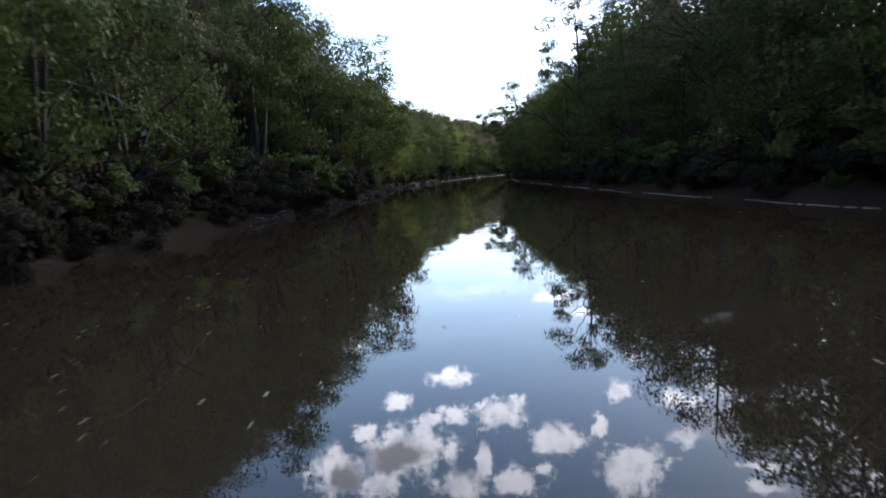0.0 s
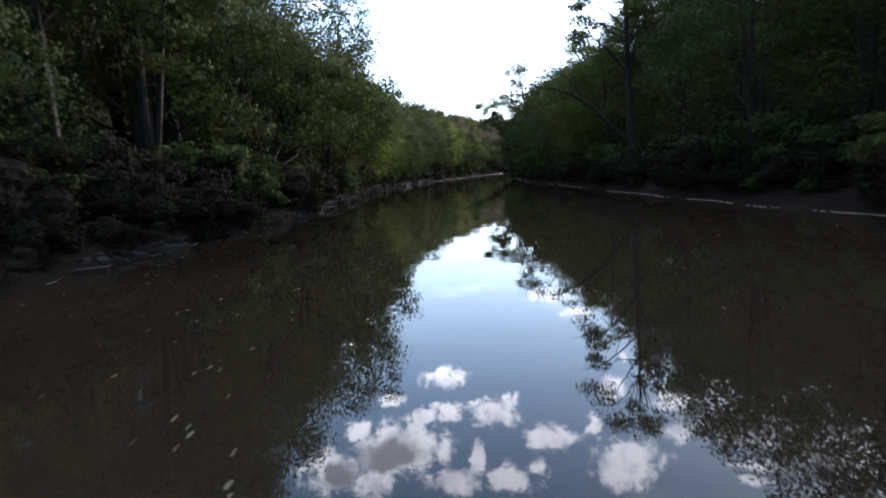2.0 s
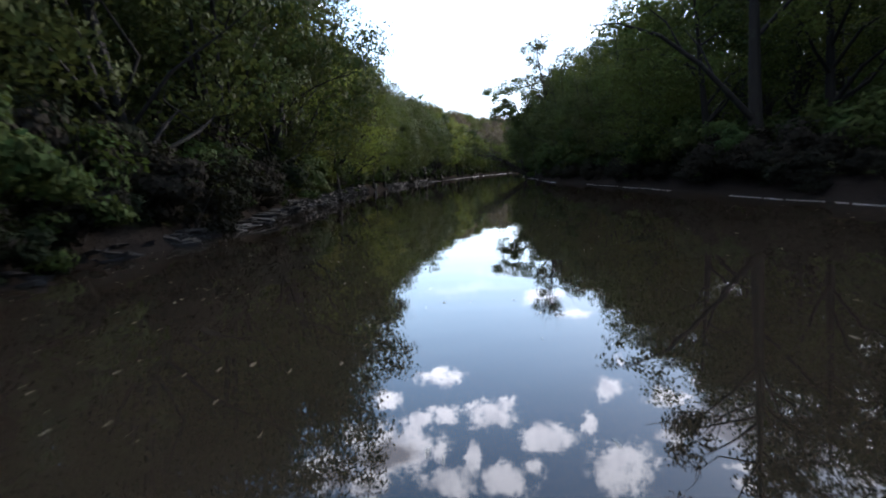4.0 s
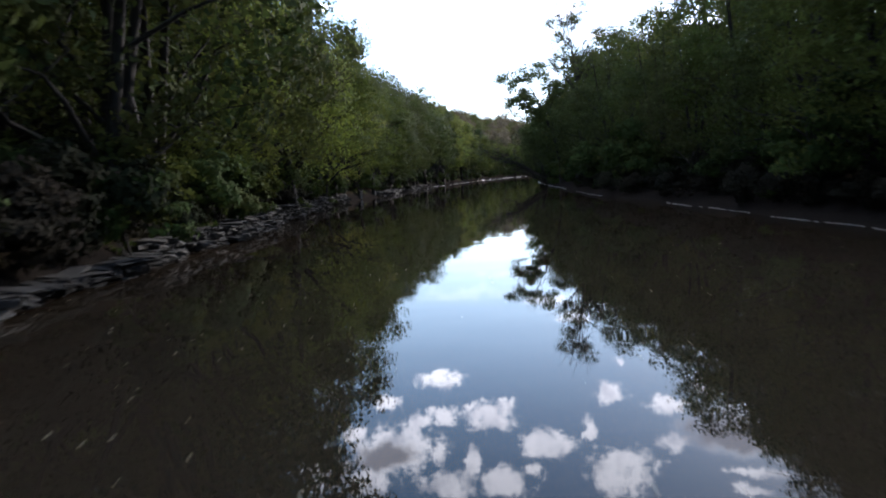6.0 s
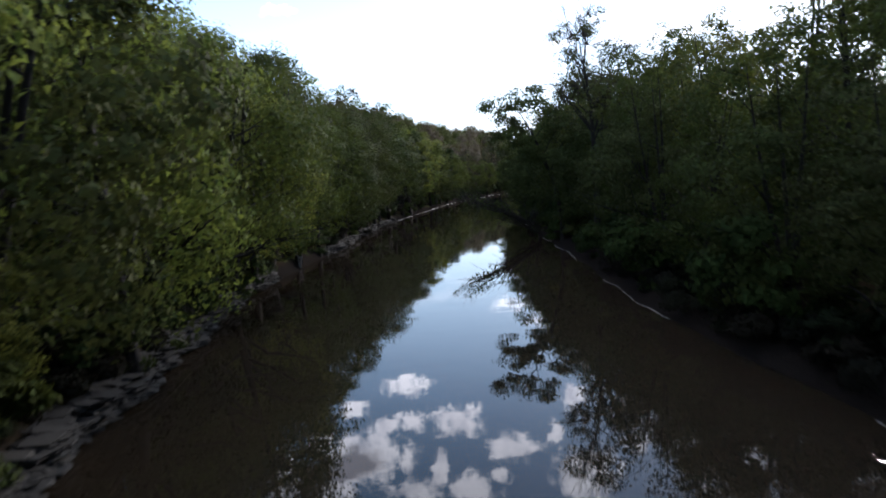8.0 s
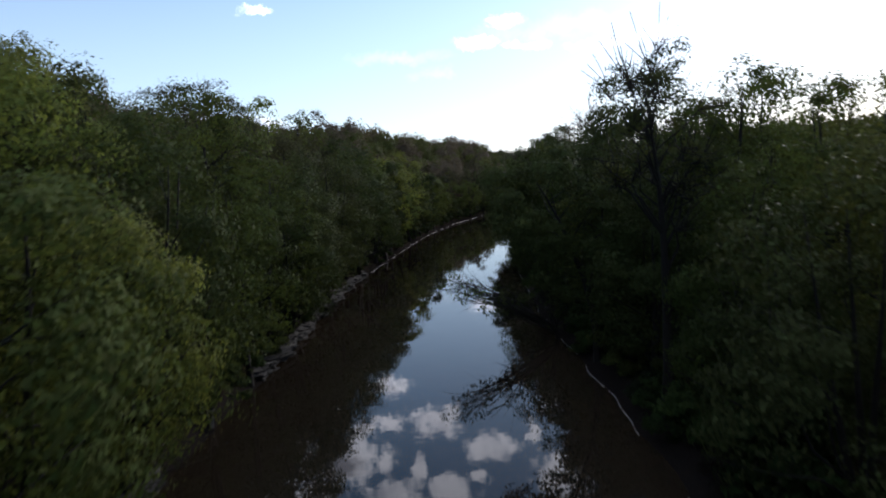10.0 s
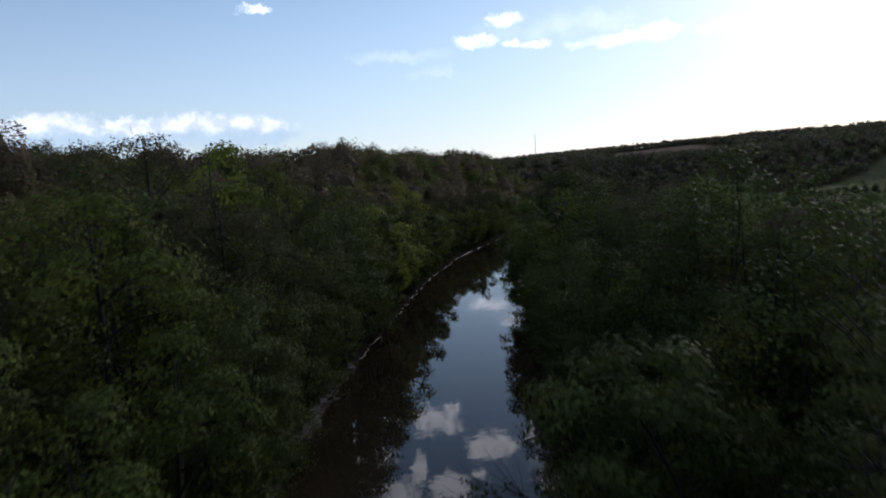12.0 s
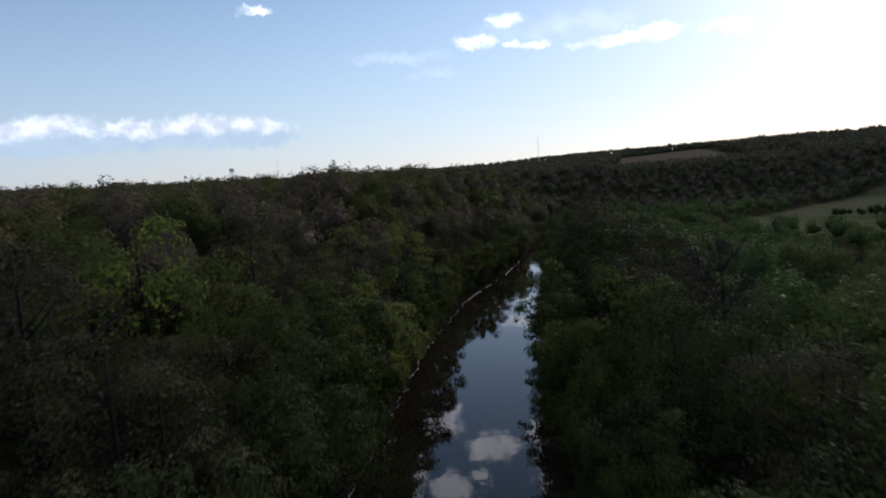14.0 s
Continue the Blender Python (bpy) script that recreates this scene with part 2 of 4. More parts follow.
def ground_material():
    m, n = material("river_land")
    where = n.add("ShaderNodeNewGeometry").outputs["Position"]
    s = n.add("ShaderNodeSeparateXYZ")
    n.put(s.inputs[0], where)
    x, y, z = s.outputs
    big, mid, fine = n.noise(where, 0.05, 4.0), n.noise(where, 0.6, 5.0, 0.6), n.noise(where, 7.0, 4.0, 0.65)
    litter = n.mix(fine, (0.010, 0.008, 0.005), (0.040, 0.030, 0.020))
    litter = n.mix(n.ramp(mid, 0.5, 0.66), litter, n.mix(fine, (0.020, 0.032, 0.010), (0.045, 0.058, 0.018)))
    mud = n.mix(fine, (0.008, 0.0068, 0.006), (0.021, 0.018, 0.016))
    mud = n.mix(n.ramp(mid, 0.42, 0.62), mud, (0.016, 0.013, 0.011))
    level = n.math("ADD", z, n.math("MULTIPLY", n.math("SUBTRACT", mid, 0.5), 0.9))
    col = n.mix(n.ramp(level, 0.55, 1.1), mud, litter)
    # open hay meadow beyond the lowland wood, ploughed field on the hill
    grass = n.mix(mid, (0.056, 0.058, 0.032), (0.096, 0.090, 0.056))
    grass = n.mix(n.ramp(n.noise(n.vec("MULTIPLY", where, (0.03, 0.012, 0)), 1.0, 3.0), 0.45, 0.62), grass, (0.058, 0.064, 0.030))
    edge = n.math("SUBTRACT", y, n.math("MULTIPLY", x, 0.67))
    meadow = n.math("MULTIPLY", n.ramp(x, 138, 148), n.math("MULTIPLY", n.ramp(y, 310, 322), n.ramp(edge, 290, 282)))
    col = n.mix(meadow, col, grass)
    furrow = n.mix(n.noise(n.vec("MULTIPLY", where, (0.6, 0.05, 0)), 1.0, 2.0), (0.075, 0.058, 0.044), (0.110, 0.086, 0.067))
    lean = n.math("SUBTRACT", x, n.math("MULTIPLY", y, 0.40))
    plough = n.math("MULTIPLY", n.math("MULTIPLY", n.ramp(lean, -55, -45), n.ramp(lean, 75, 65)), n.math("MULTIPLY", n.ramp(y, 685, 695), n.ramp(y, 1035, 1025)))
    col = n.mix(plough, col, furrow)
    far = n.mix(n.ramp(big, 0.4, 0.6), (0.018, 0.023, 0.011), (0.034, 0.033, 0.020))
    col = n.mix(n.math("MULTIPLY", n.ramp(y, 900, 1100), n.ramp(plough, 0.1, 0.0)), col, far)
    rough = n.ramp(level, 0.05, 0.5, 0.7, 0.95)
    finish(n, principled(n, col, rough, 0.0, 0.0), n.math("ADD", n.math("MULTIPLY", mid, 1.4), fine), 0.9, 0.12)
    return m


def water_material():
    m, n = material("muddy_water")
    where = n.add("ShaderNodeNewGeometry").outputs["Position"]
    silt = n.noise(where, 0.09, 4.0, 0.6)
    col = n.mix(silt, (0.0155, 0.0115, 0.007), (0.022, 0.016, 0.0102))
    p = principled(n, col, 0.004)
    p.inputs["IOR"].default_value = 1.333
    swell = n.noise(n.vec("MULTIPLY", where, (0.8, 1.0, 1.0)), 0.55, 2.0, 0.5)
    ripple = n.noise(n.vec("MULTIPLY", where, (1.0, 1.8, 1.0)), 3.2, 3.0, 0.55)
    calm = n.ramp(n.noise(where, 0.06, 2.0), 0.42, 0.68, 0.25, 1.0)
    # a fish has risen near the start: a few rings
    off = n.vec("DISTANCE", where, (3.4, 7.4, 0.0))
    rings = n.math("MULTIPLY", n.math("SINE", n.math("MULTIPLY", off, 46.0)), n.ramp(off, 0.95, 0.1, 0.0, 0.35))
    swell = n.math("ADD", swell, rings)
    height = n.math("ADD", n.math("MULTIPLY", swell, 1.6), n.math("MULTIPLY", n.math("MULTIPLY", ripple, calm), 0.06))
    finish(n, p, height, 1.0, 0.0034)
    return m


def stone_material():
    m, n = material("ledge_stone")
    where = n.add("ShaderNodeTexCoord").outputs["Object"]
    one = n.add("ShaderNodeObjectInfo").outputs["Random"]
    strata = n.noise(n.vec("MULTIPLY", where, (1, 1, 7)), 2.5, 4.0)
    fine = n.noise(where, 16, 4.0)
    col = n.mix(strata, (0.008, 0.0072, 0.007), (0.050, 0.048, 0.046))
    col = n.mix(n.math("MULTIPLY", one, 0.6), col, (0.034, 0.031, 0.027))
    col = n.mix(n.ramp(fine, 0.55, 0.75, 0.0, 0.6), col, (0.050, 0.046, 0.039))
    finish(n, principled(n, col, 0.85, 0.0, 0.2), n.math("ADD", strata, fine), 0.7, 0.03)
    return m


GROUND, WATER, STONE = ground_material(), water_material(), stone_material()
SCUM = plain("wet_silt_crust", (0.16, 0.152, 0.145), (0.36, 0.345, 0.33), 5.0, 0.45)
FLOAT_LEAF = plain("floating_debris", (0.20, 0.18, 0.10), (0.52, 0.48, 0.36), 8.0, 0.6)
DEADWOOD = plain("dead_wood", (0.07, 0.06, 0.05), (0.19, 0.17, 0.145), 6.0, 0.85)
STEEL = plain("galvanised_steel", (0.30, 0.31, 0.33), (0.45, 0.46, 0.48), 2.0, 0.5, 0.4)
WHITE_PAINT = plain("white_paint", (0.62, 0.63, 0.64), (0.78, 0.79, 0.80), 1.0, 0.5)
ROOF = plain("grey_roofing", (0.24, 0.25, 0.27), (0.36, 0.37, 0.39), 0.5, 0.5)
SIDING = plain("pale_siding", (0.52, 0.52, 0.50), (0.66, 0.66, 0.63), 0.5, 0.7)

# ---- the lie of the land ----
LEFT = ((-400, -60, 0, 17, 26, 40, 52, 65, 80, 87, 97, 107, 114, 124, 136, 152, 160, 170, 183, 199, 213, 229, 241, 258, 268, 281, 295, 306, 325, 381, 430, 480, 560),
        (-14, -13.5, -12.4, -11.8, -11.0, -10.0, -8.8, -8.0, -8.2, -8.5, -9.0, -9.6, -9.4, -7.9, -6.4, -4.6, -3.6, -2.1, 0.4, 4.0, 7.2, 10.9, 14.0, 19.8, 22.6, 28.5, 35, 40.5, 48, 68, 90, 106, 116))
RIGHT = ((-400, -60, 0, 20, 40, 60, 85, 97, 104, 122, 147, 165, 189, 220, 250, 282, 310, 360, 400, 440, 490, 540),
         (14, 13.5, 12.8, 12.3, 11.6, 11.8, 12.6, 12.4, 12.7, 14.6, 16.6, 19.2, 23.0, 30.5, 38.5, 48, 58, 78, 97, 112, 128, 138))


def bank_left(y):
    return np.interp(y, *LEFT) + 0.22 * np.sin(y * 0.83) + 0.16 * np.sin(y * 2.1 + 1)


def bank_right(y):
    return np.interp(y, *RIGHT) + 0.12 * np.sin(y * 0.71 + 2) + 0.05 * np.sin(y * 1.9)


def slant(y):
    return np.sqrt(1 + ((np.interp(y + 12, *LEFT) - np.interp(y - 12, *LEFT)) / 24) ** 2)


def ease(v, low, high):
    t = np.clip((np.asarray(v, float) - low) / (high - low), 0, 1)
    return t * t * (3 - 2 * t)


def lumps(x, y, size):
    return (np.sin(x / size + 1.3 * np.sin(y / size * 0.7)) + np.sin(y / size * 1.17 + 1.7 * np.sin(x / size * 0.53 + 2))) * 0.5


def ground_z(x, y):
    x, y = np.asarray(x, float), np.asarray(y, float)
    dl, dr = (bank_left(y) - x) / slant(y), (x - bank_right(y)) / slant(y)
    bed = -1.3 * ease(np.minimum(-dl, -dr), 0, 3)
    out = np.hypot(x, y - 200)
    plateau = 0.021 * np.clip(out - 120, 0, 1500) + 17 * ease(x, 120, 620) * ease(y, 480, 900)
    q = ease(x, 90, 260)
    t = np.clip((dl - 5 - 55 * q) / (37 + 203 * q), 0, 1)
    hill = t * t * (3 - 2 * t)
    left = 1.05 * ease(dl, -0.1, 0.95) + 1.0 * ease(dl, 1.5, 7) + 15.0 * hill + plateau * ease(dl, 25, 260)
    left = left + 3.4 * ease(dl, 40, 110) * (1 - ease(out, 350, 620))
    left = left + 3.0 * ease(y, 315, 390) * ease(dl, 3, 25) * ease(x, 0, 45)
    left = left + 2.6 * ease(y, 180, 250) * ease(x, -30, 0) * hill
    left = left + (0.16 * lumps(x, y, 1.1) * ease(dl, 0.5, 3) + 1.3 * lumps(x, y, 31) * ease(dl, 15, 80))
    right = 0.7 * ease(dr, -0.15, 1.2) + 1.3 * ease(dr, 2.0, 9) + 0.18 * lumps(x, y, 1.3) * ease(dr, 0.8, 4) + 0.5 * lumps(x, y, 40) * ease(dr, 20, 60)
    # the valley closes behind the last bend
    close = ease(y, 475, 575) * ease(x, -60, 30)
    high = 17 + plateau
    right, bed = right * (1 - close) + high * close, bed * (1 - close) + high * close
    left = left * (1 - close) + np.maximum(left, high) * close
    return np.where(dl > -0.15, left, np.where(dr > -0.2, right, bed))


def part(name, verts, faces, mat, parent=None, label="", smooth=True):
    """One mesh object from points and faces, under a thing or on its own."""
    me = bpy.data.meshes.new(name)
    me.from_pydata([tuple(v) for v in verts], [], [tuple(f) for f in faces])
    me.materials.append(mat)
    if smooth:
        me.shade_smooth()
    ob = new(name, me)
    if parent is not None:
        ob.parent = parent
    if label:
        ob["label"] = label
    return ob


def leaves_mesh(name, verts, mat, parent=None, tone=None):
    """A mesh of loose three-cornered leaves; verts is (count, 3, 3)."""
    verts = np.asarray(verts, np.float32).reshape(-1, 3)
    count = len(verts) // 3
    me = bpy.data.meshes.new(name)
    me.vertices.add(count * 3), me.loops.add(count * 3), me.polygons.add(count)
    me.vertices.foreach_set("co", verts.ravel())
    me.loops.foreach_set("vertex_index", np.arange(count * 3, dtype=np.int32))
    me.polygons.foreach_set("loop_start", np.arange(0, count * 3, 3, dtype=np.int32))
    if tone is not None:
        me.attributes.new("tone", "FLOAT", "POINT").data.foreach_set("value", np.repeat(np.asarray(tone, np.float32), 3))
    me.update()
    me.materials.append(mat)
    ob = new(name, me)
    if parent is not None:
        ob.parent = parent
    return ob


def sheet(name, xs, ys, z, mat, label, category):
    gx, gy = np.meshgrid(xs, ys)
    gz = z(gx, gy)
    n, k = len(xs), len(ys)
    faces = [(j * n + i, j * n + i + 1, (j + 1) * n + i + 1, (j + 1) * n + i) for j in range(k - 1) for i in range(n - 1)]
    return tagged(part(name, np.stack([gx, gy, gz], -1).reshape(-1, 3), faces, mat), label, category, kind="structure")


xs = np.unique(np.concatenate([np.arange(-17, 26, 0.4), np.arange(-30, 60, 1.0), np.arange(-90, 200, 4.0), np.arange(-400, 800, 25.0), np.arange(-4600, 4601, 200.0)]).round(2))
ys = np.unique(np.concatenate([np.arange(-40, 330, 2.0), np.arange(330, 620, 8.0), np.arange(-400, 1300, 25.0), np.arange(-2000, 4801, 200.0)]).round(2))
sheet("ground", xs, ys, ground_z, GROUND, "dark muddy river banks rising to leaf-littered wooded land", "ground")

steps = np.concatenate([np.arange(-300, 400, 4.0), np.arange(400, 530, 3.0)])
rim = np.array([[(np.interp(y, *LEFT) - 2.0, y, 0.0), (np.interp(y, *RIGHT) + 2.0, y, 0.0)] for y in steps]).reshape(-1, 3)
river = part("water", rim, [(2 * i, 2 * i + 1, 2 * i + 3, 2 * i + 2) for i in range(len(steps) - 1)], WATER)
tagged(river, "still brown muddy river water mirroring sky and trees", "river", kind="structure")


# ---- trees ----
def tube(verts, faces, points, radii, sides=6):
    """A bent tapering branch through the points."""
    start = len(verts)
    for i, (p, r) in enumerate(zip(points, radii)):
        p = np.asarray(p, float)
        d = np.asarray(points[min(i + 1, len(points) - 1)], float) - np.asarray(points[max(i - 1, 0)], float)
        d = d / (np.linalg.norm(d) + 1e-9)
        a = np.cross(d, (0.31, 0.95, 0.05) if abs(d[1]) < 0.9 else (1, 0, 0))
        a = a / np.linalg.norm(a)
        b = np.cross(d, a)
        for k in range(sides):
            t = 2 * math.pi * k / sides
            verts.append(p + r * (math.cos(t) * a + math.sin(t) * b))
    for i in range(len(points) - 1):
        for k in range(sides):
            s, e = start + i * sides, start + (i + 1) * sides
            faces.append((s + k, s + (k + 1) % sides, e + (k + 1) % sides, e + k))
    faces.append(tuple(start + (len(points) - 1) * sides + k for k in range(sides)))


def leaf_sprays(rng, centres, spread, count, size, droop=0.35, heart=None, flat=0.55, up=0.4):
    """Sprays of leaves round each centre, broad side mostly up and out."""
    n = len(centres) * count
    c = np.repeat(np.asarray(centres, float), count, 0)
    sp = np.repeat(np.asarray(spread, float), count)
    off = rng.normal(0, 1, (n, 3))
    off /= np.linalg.norm(off, axis=1)[:, None] + 1e-9
    off *= (rng.random(n) ** 0.45)[:, None]
    pos = c + off * sp[:, None] * np.array([1.0, 1.0, flat])
    heart = np.mean(centres, 0) if heart is None else heart
    away = pos - np.asarray(heart)
    away /= np.linalg.norm(away, axis=1)[:, None] + 1e-9
    nor = rng.normal(0, 0.3, (n, 3)) + off * 0.7 + away * 0.85 + np.array([0, 0, up])
    nor /= np.linalg.norm(nor, axis=1)[:, None]
    a = np.cross(nor, rng.normal(0, 1, (n, 3)))
    a /= np.linalg.norm(a, axis=1)[:, None] + 1e-9
    b = np.cross(nor, a)
    s = size * (0.6 + 0.8 * rng.random(n))[:, None]
    tip = np.array([0, 0, -droop])
    return np.stack([pos - a * s * 0.5 - b * s * 0.36, pos - a * s * 0.4 + b * s * 0.42, pos + a * s * 0.6 + tip * s * 0.5], 1)


def crown_centres(rng, height, base, width, count, lean=(0, 0), per=7):
    """Places of the leaf sprays: rounded boughs all round an uneven dome, with gaps between."""
    boughs = max(6, count // per)
    mid = base + (height - base) * 0.45
    out, boughs_at = [], []
    for k in range(boughs):
        z = min(0.97, max(-0.85, 1 - 1.85 * (k + 0.5) / boughs + rng.normal(0, 0.1)))
        a = k * 2.4 + rng.normal(0, 0.35)
        d = np.array((math.cos(a) * math.sqrt(1 - z * z), math.sin(a) * math.sqrt(1 - z * z), z))
        up = (height - mid) if z > 0 else (mid - base)
        c = d * rng.uniform(0.52, 0.82) * (width / 2, width / 2, up) + (0, 0, mid)
        rb = width * rng.uniform(0.13, 0.22)
        boughs_at.append((*c, rb))
        for _ in range(per):
            e = rng.normal(0, 1, 3) + d * 0.7 + (0, 0, 0.5)
            e /= np.linalg.norm(e)
            out.append(c + e * rb * rng.uniform(0.65, 1.1) * (1, 1, 1.1))
    out = np.array(out)
    t = (out[:, 2] - base) / (height - base)
    out[:, 0] += lean[0] * (t * 1.4 - 0.1)
    out[:, 1] += lean[1] * (t * 1.4 - 0.1)
    boughs_at = np.array(boughs_at)
    t = (boughs_at[:, 2] - base) / (height - base)
    boughs_at[:, 0] += lean[0] * (t * 1.4 - 0.1)
    boughs_at[:, 1] += lean[1] * (t * 1.4 - 0.1)
    return rng.permutation(out), boughs_at


def bough_cores(rng, boughs, count, size):
    """The close-set leaves of each rounded bough, lying over one another and facing outwards."""
    n = len(boughs) * count
    b = np.repeat(np.asarray(boughs, float), count, 0)
    d = rng.normal(0, 1, (n, 3)) + (0, 0, 0.25)
    d /= np.linalg.norm(d, axis=1)[:, None]
    pos = b[:, :3] + d * (b[:, 3] * (0.55 + 0.6 * rng.random(n) ** 0.7))[:, None]
    nor = d + rng.normal(0, 0.32, (n, 3))
    nor /= np.linalg.norm(nor, axis=1)[:, None]
    a = np.cross(nor, rng.normal(0, 1, (n, 3)))
    a /= np.linalg.norm(a, axis=1)[:, None] + 1e-9
    e = np.cross(nor, a)
    k = size * (0.6 + 0.8 * rng.random(n))[:, None]
    return np.stack([pos - a * k * 0.5 - e * k * 0.36, pos - a * k * 0.4 + e * k * 0.42, pos + a * k * 0.6], 1)


def make_tree(name, seed, height, base, width, sprays, leaves, size, mat, label, trunks=1, lean=(0.0, 0.0), bare=0.0, girth=None, limbs_apart=False, twig=1.0, core=0):
    """A tree: a forking trunk with limbs to the sprays of its crown."""
    rng = np.random.default_rng(seed)
    root = tagged(new(name), label, "tree")
    centres, boughs = crown_centres(rng, height, base, width, sprays, lean)
    verts, faces = [], []
    girth = girth or 0.014 * height + 0.06
    stems = []
    for k in range(trunks):
        turn = rng.uniform(0, 6.28)
        out = 0.0 if trunks == 1 else rng.uniform(0.10, 0.2) * width
        pts = []
        for i in range(8):
            t = i / 7
            bend = 0.22 * math.sin(3.1 * t + turn) + 0.1 * math.sin(7 * t + 2 * turn)
            pts.append((math.cos(turn) * (out * t + bend * 0.9 * t) + lean[0] * t * t * 1.3, math.sin(turn) * (out * t + bend * 0.9 * t) + lean[1] * t * t * 1.3, height * 0.86 * t))
        rad = [girth * (1.5 if i == 0 else 1.0) * (1 - 0.9 * i / 7) * (0.75 if trunks > 1 else 1) for i in range(8)]
        at_stem = len(verts)
        tube(verts, faces, pts, rad, 7)
        if at_stem:
            faces.append((at_stem, at_stem + 1, 0))
        stems.append((np.array(pts), rad, at_stem))
    pick = rng.permutation(len(centres))[: int(14 + 24 * bare)]
    if limbs_apart:
        part("trunk", verts, faces, BARK, root)
    for j in pick:
        if limbs_apart:
            verts, faces, twigs = [], [], []
        c = centres[j]
        pts, rad, at_stem = stems[int(rng.integers(len(stems)))]
        low = max(0.12, min(0.86, (c[2] - rng.uniform(1.0, 3.5)) / (height * 0.86)))
        at = low * 7
        i = min(6, int(at))
        p0 = pts[i] + (pts[i + 1] - pts[i]) * (at - i)
        r0 = max(0.02, (rad[i] + (rad[i + 1] - rad[i]) * (at - i)) * 0.5)
        m1 = p0 + (c - p0) * 0.4 + rng.normal(0, 0.22, 3) + (0, 0, 0.25)
        m2 = p0 + (c - p0) * 0.75 + rng.normal(0, 0.25, 3) + (0, 0, 0.2)
        at_limb = len(verts)
        tube(verts, faces, (p0, m1, m2, c), (r0, r0 * 0.7, r0 * 0.42, 0.012), 5)
        if not limbs_apart:
            faces.append((at_limb, at_limb + 1, at_stem + i * 7))
        for _ in range(int(2 + 5 * bare)):
            q = c + rng.normal(0, 0.75, 3) + (0, 0, 0.35)
            line = (m2, (m2 + q) / 2 + rng.normal(0, 0.12, 3), q)
            if limbs_apart:
                twigs.append(line)
            else:
                at_twig = len(verts)
                tube(verts, faces, line, (r0 * 0.3, r0 * 0.2, 0.008), 4)
                faces.append((at_twig, at_twig + 1, at_limb + 10))
        if limbs_apart:
            limb = part("limb", verts, faces, BARK, root)
            for line in twigs:
                v, f = [], []
                tube(v, f, line, (r0 * 0.3 + 0.006 * twig, r0 * 0.2 + 0.005 * twig, 0.007 * twig), 4)
                part("twig", v, f, BARK, limb)
    if not limbs_apart:
        part("trunk", verts, faces, BARK, root)
    spread = width * rng.uniform(0.07, 0.13, len(centres))
    foliage = leaf_sprays(rng, centres, spread, leaves, size, 0.35, None, 0.55, 0.05)
    if core:
        foliage = np.concatenate([foliage, bough_cores(rng, boughs, core, size * 1.25)])
    leaves_mesh("crown", foliage, mat, root)
    return root


KINDS = {  # seed, height, crown base, crown width, sprays, leaves each, leaf size, material, label
    "maple": make_tree("bank_maple", 11, 16.0, 0.9, 9.8, 112, 80, 0.165, LEAF_GREEN, "leafy green maple with low spreading branches on the river bank", core=230),
    "yellow": make_tree("bank_maple", 12, 16.5, 1.0, 9.4, 105, 80, 0.165, LEAF_YELLOW, "yellow-green maple in fresh spring leaf on the river bank", core=230),
    "tall": make_tree("cottonwood_tree", 13, 19.0, 5.5, 8.8, 91, 80, 0.165, LEAF_GREEN, "tall green cottonwood with a dark trunk", lean=(0.5, 0.2), core=230),
    "elm": make_tree("elm_tree", 14, 14.5, 1.0, 9.4, 98, 80, 0.165, LEAF_DARK, "dark green elm with forked dark stems", trunks=3, core=230),
    "bud": make_tree("oak_tree", 15, 17.5, 3.0, 9.0, 91, 64, 0.15, LEAF_BUD, "brownish budding oak with thin spring foliage", bare=0.4, core=120),
    "high": make_tree("ash_tree", 17, 18.0, 6.5, 9.0, 84, 80, 0.16, LEAF_DARK, "high-crowned dark ash with tall bare stems in shade", trunks=3, core=230),
    "ash": make_tree("ash_tree", 16, 16.5, 1.6, 8.4, 91, 80, 0.165, LEAF_GREEN, "slender green ash with two stems", trunks=2, lean=(0.4, -0.3), core=230),
}
KINDS.update({  # the same trees farther along, with coarser leaves
    "maple_far": make_tree("bank_maple", 21, 16.0, 0.9, 9.8, 84, 44, 0.30, LEAF_GREEN, "leafy green maple with low spreading branches on the river bank", core=110),
    "yellow_far": make_tree("bank_maple", 22, 16.5, 1.0, 9.4, 84, 44, 0.30, LEAF_YELLOW, "yellow-green maple in fresh spring leaf on the river bank", core=110),
    "elm_far": make_tree("elm_tree", 24, 14.5, 1.0, 9.4, 84, 44, 0.30, LEAF_DARK, "dark green elm with forked dark stems", trunks=3, core=110),
    "bud_far": make_tree("oak_tree", 25, 17.5, 3.0, 9.0, 77, 36, 0.26, LEAF_BUD, "brownish budding oak with thin spring foliage", bare=0.4, core=60),
    "ash_far": make_tree("ash_tree", 26, 16.5, 1.6, 8.4, 77, 44, 0.30, LEAF_GREEN, "slender green ash with two stems", trunks=2, core=110),
})
TURN = np.random.default_rng(5)
used_kinds = set()


def plant(kind, x, y, scale=1.0, tilt=(0.0, 0.0), group="riverside trees", turn=None):
    proto = KINDS[kind]
    m = pose(x, y, float(ground_z(x, y)) - 0.12, tilt[0], tilt[1], TURN.uniform(0, 360) if turn is None else turn)
    if kind in used_kinds:
        ob = copy_thing(proto, m)
    else:
        used_kinds.add(kind)
        ob = proto
        ob.matrix_basis = m
    s = scale * TURN.uniform(0.94, 1.06)
    ob.scale = (s * TURN.uniform(0.9, 1.1), s * TURN.uniform(0.9, 1.1), s)
    ob["group"] = group
    return ob


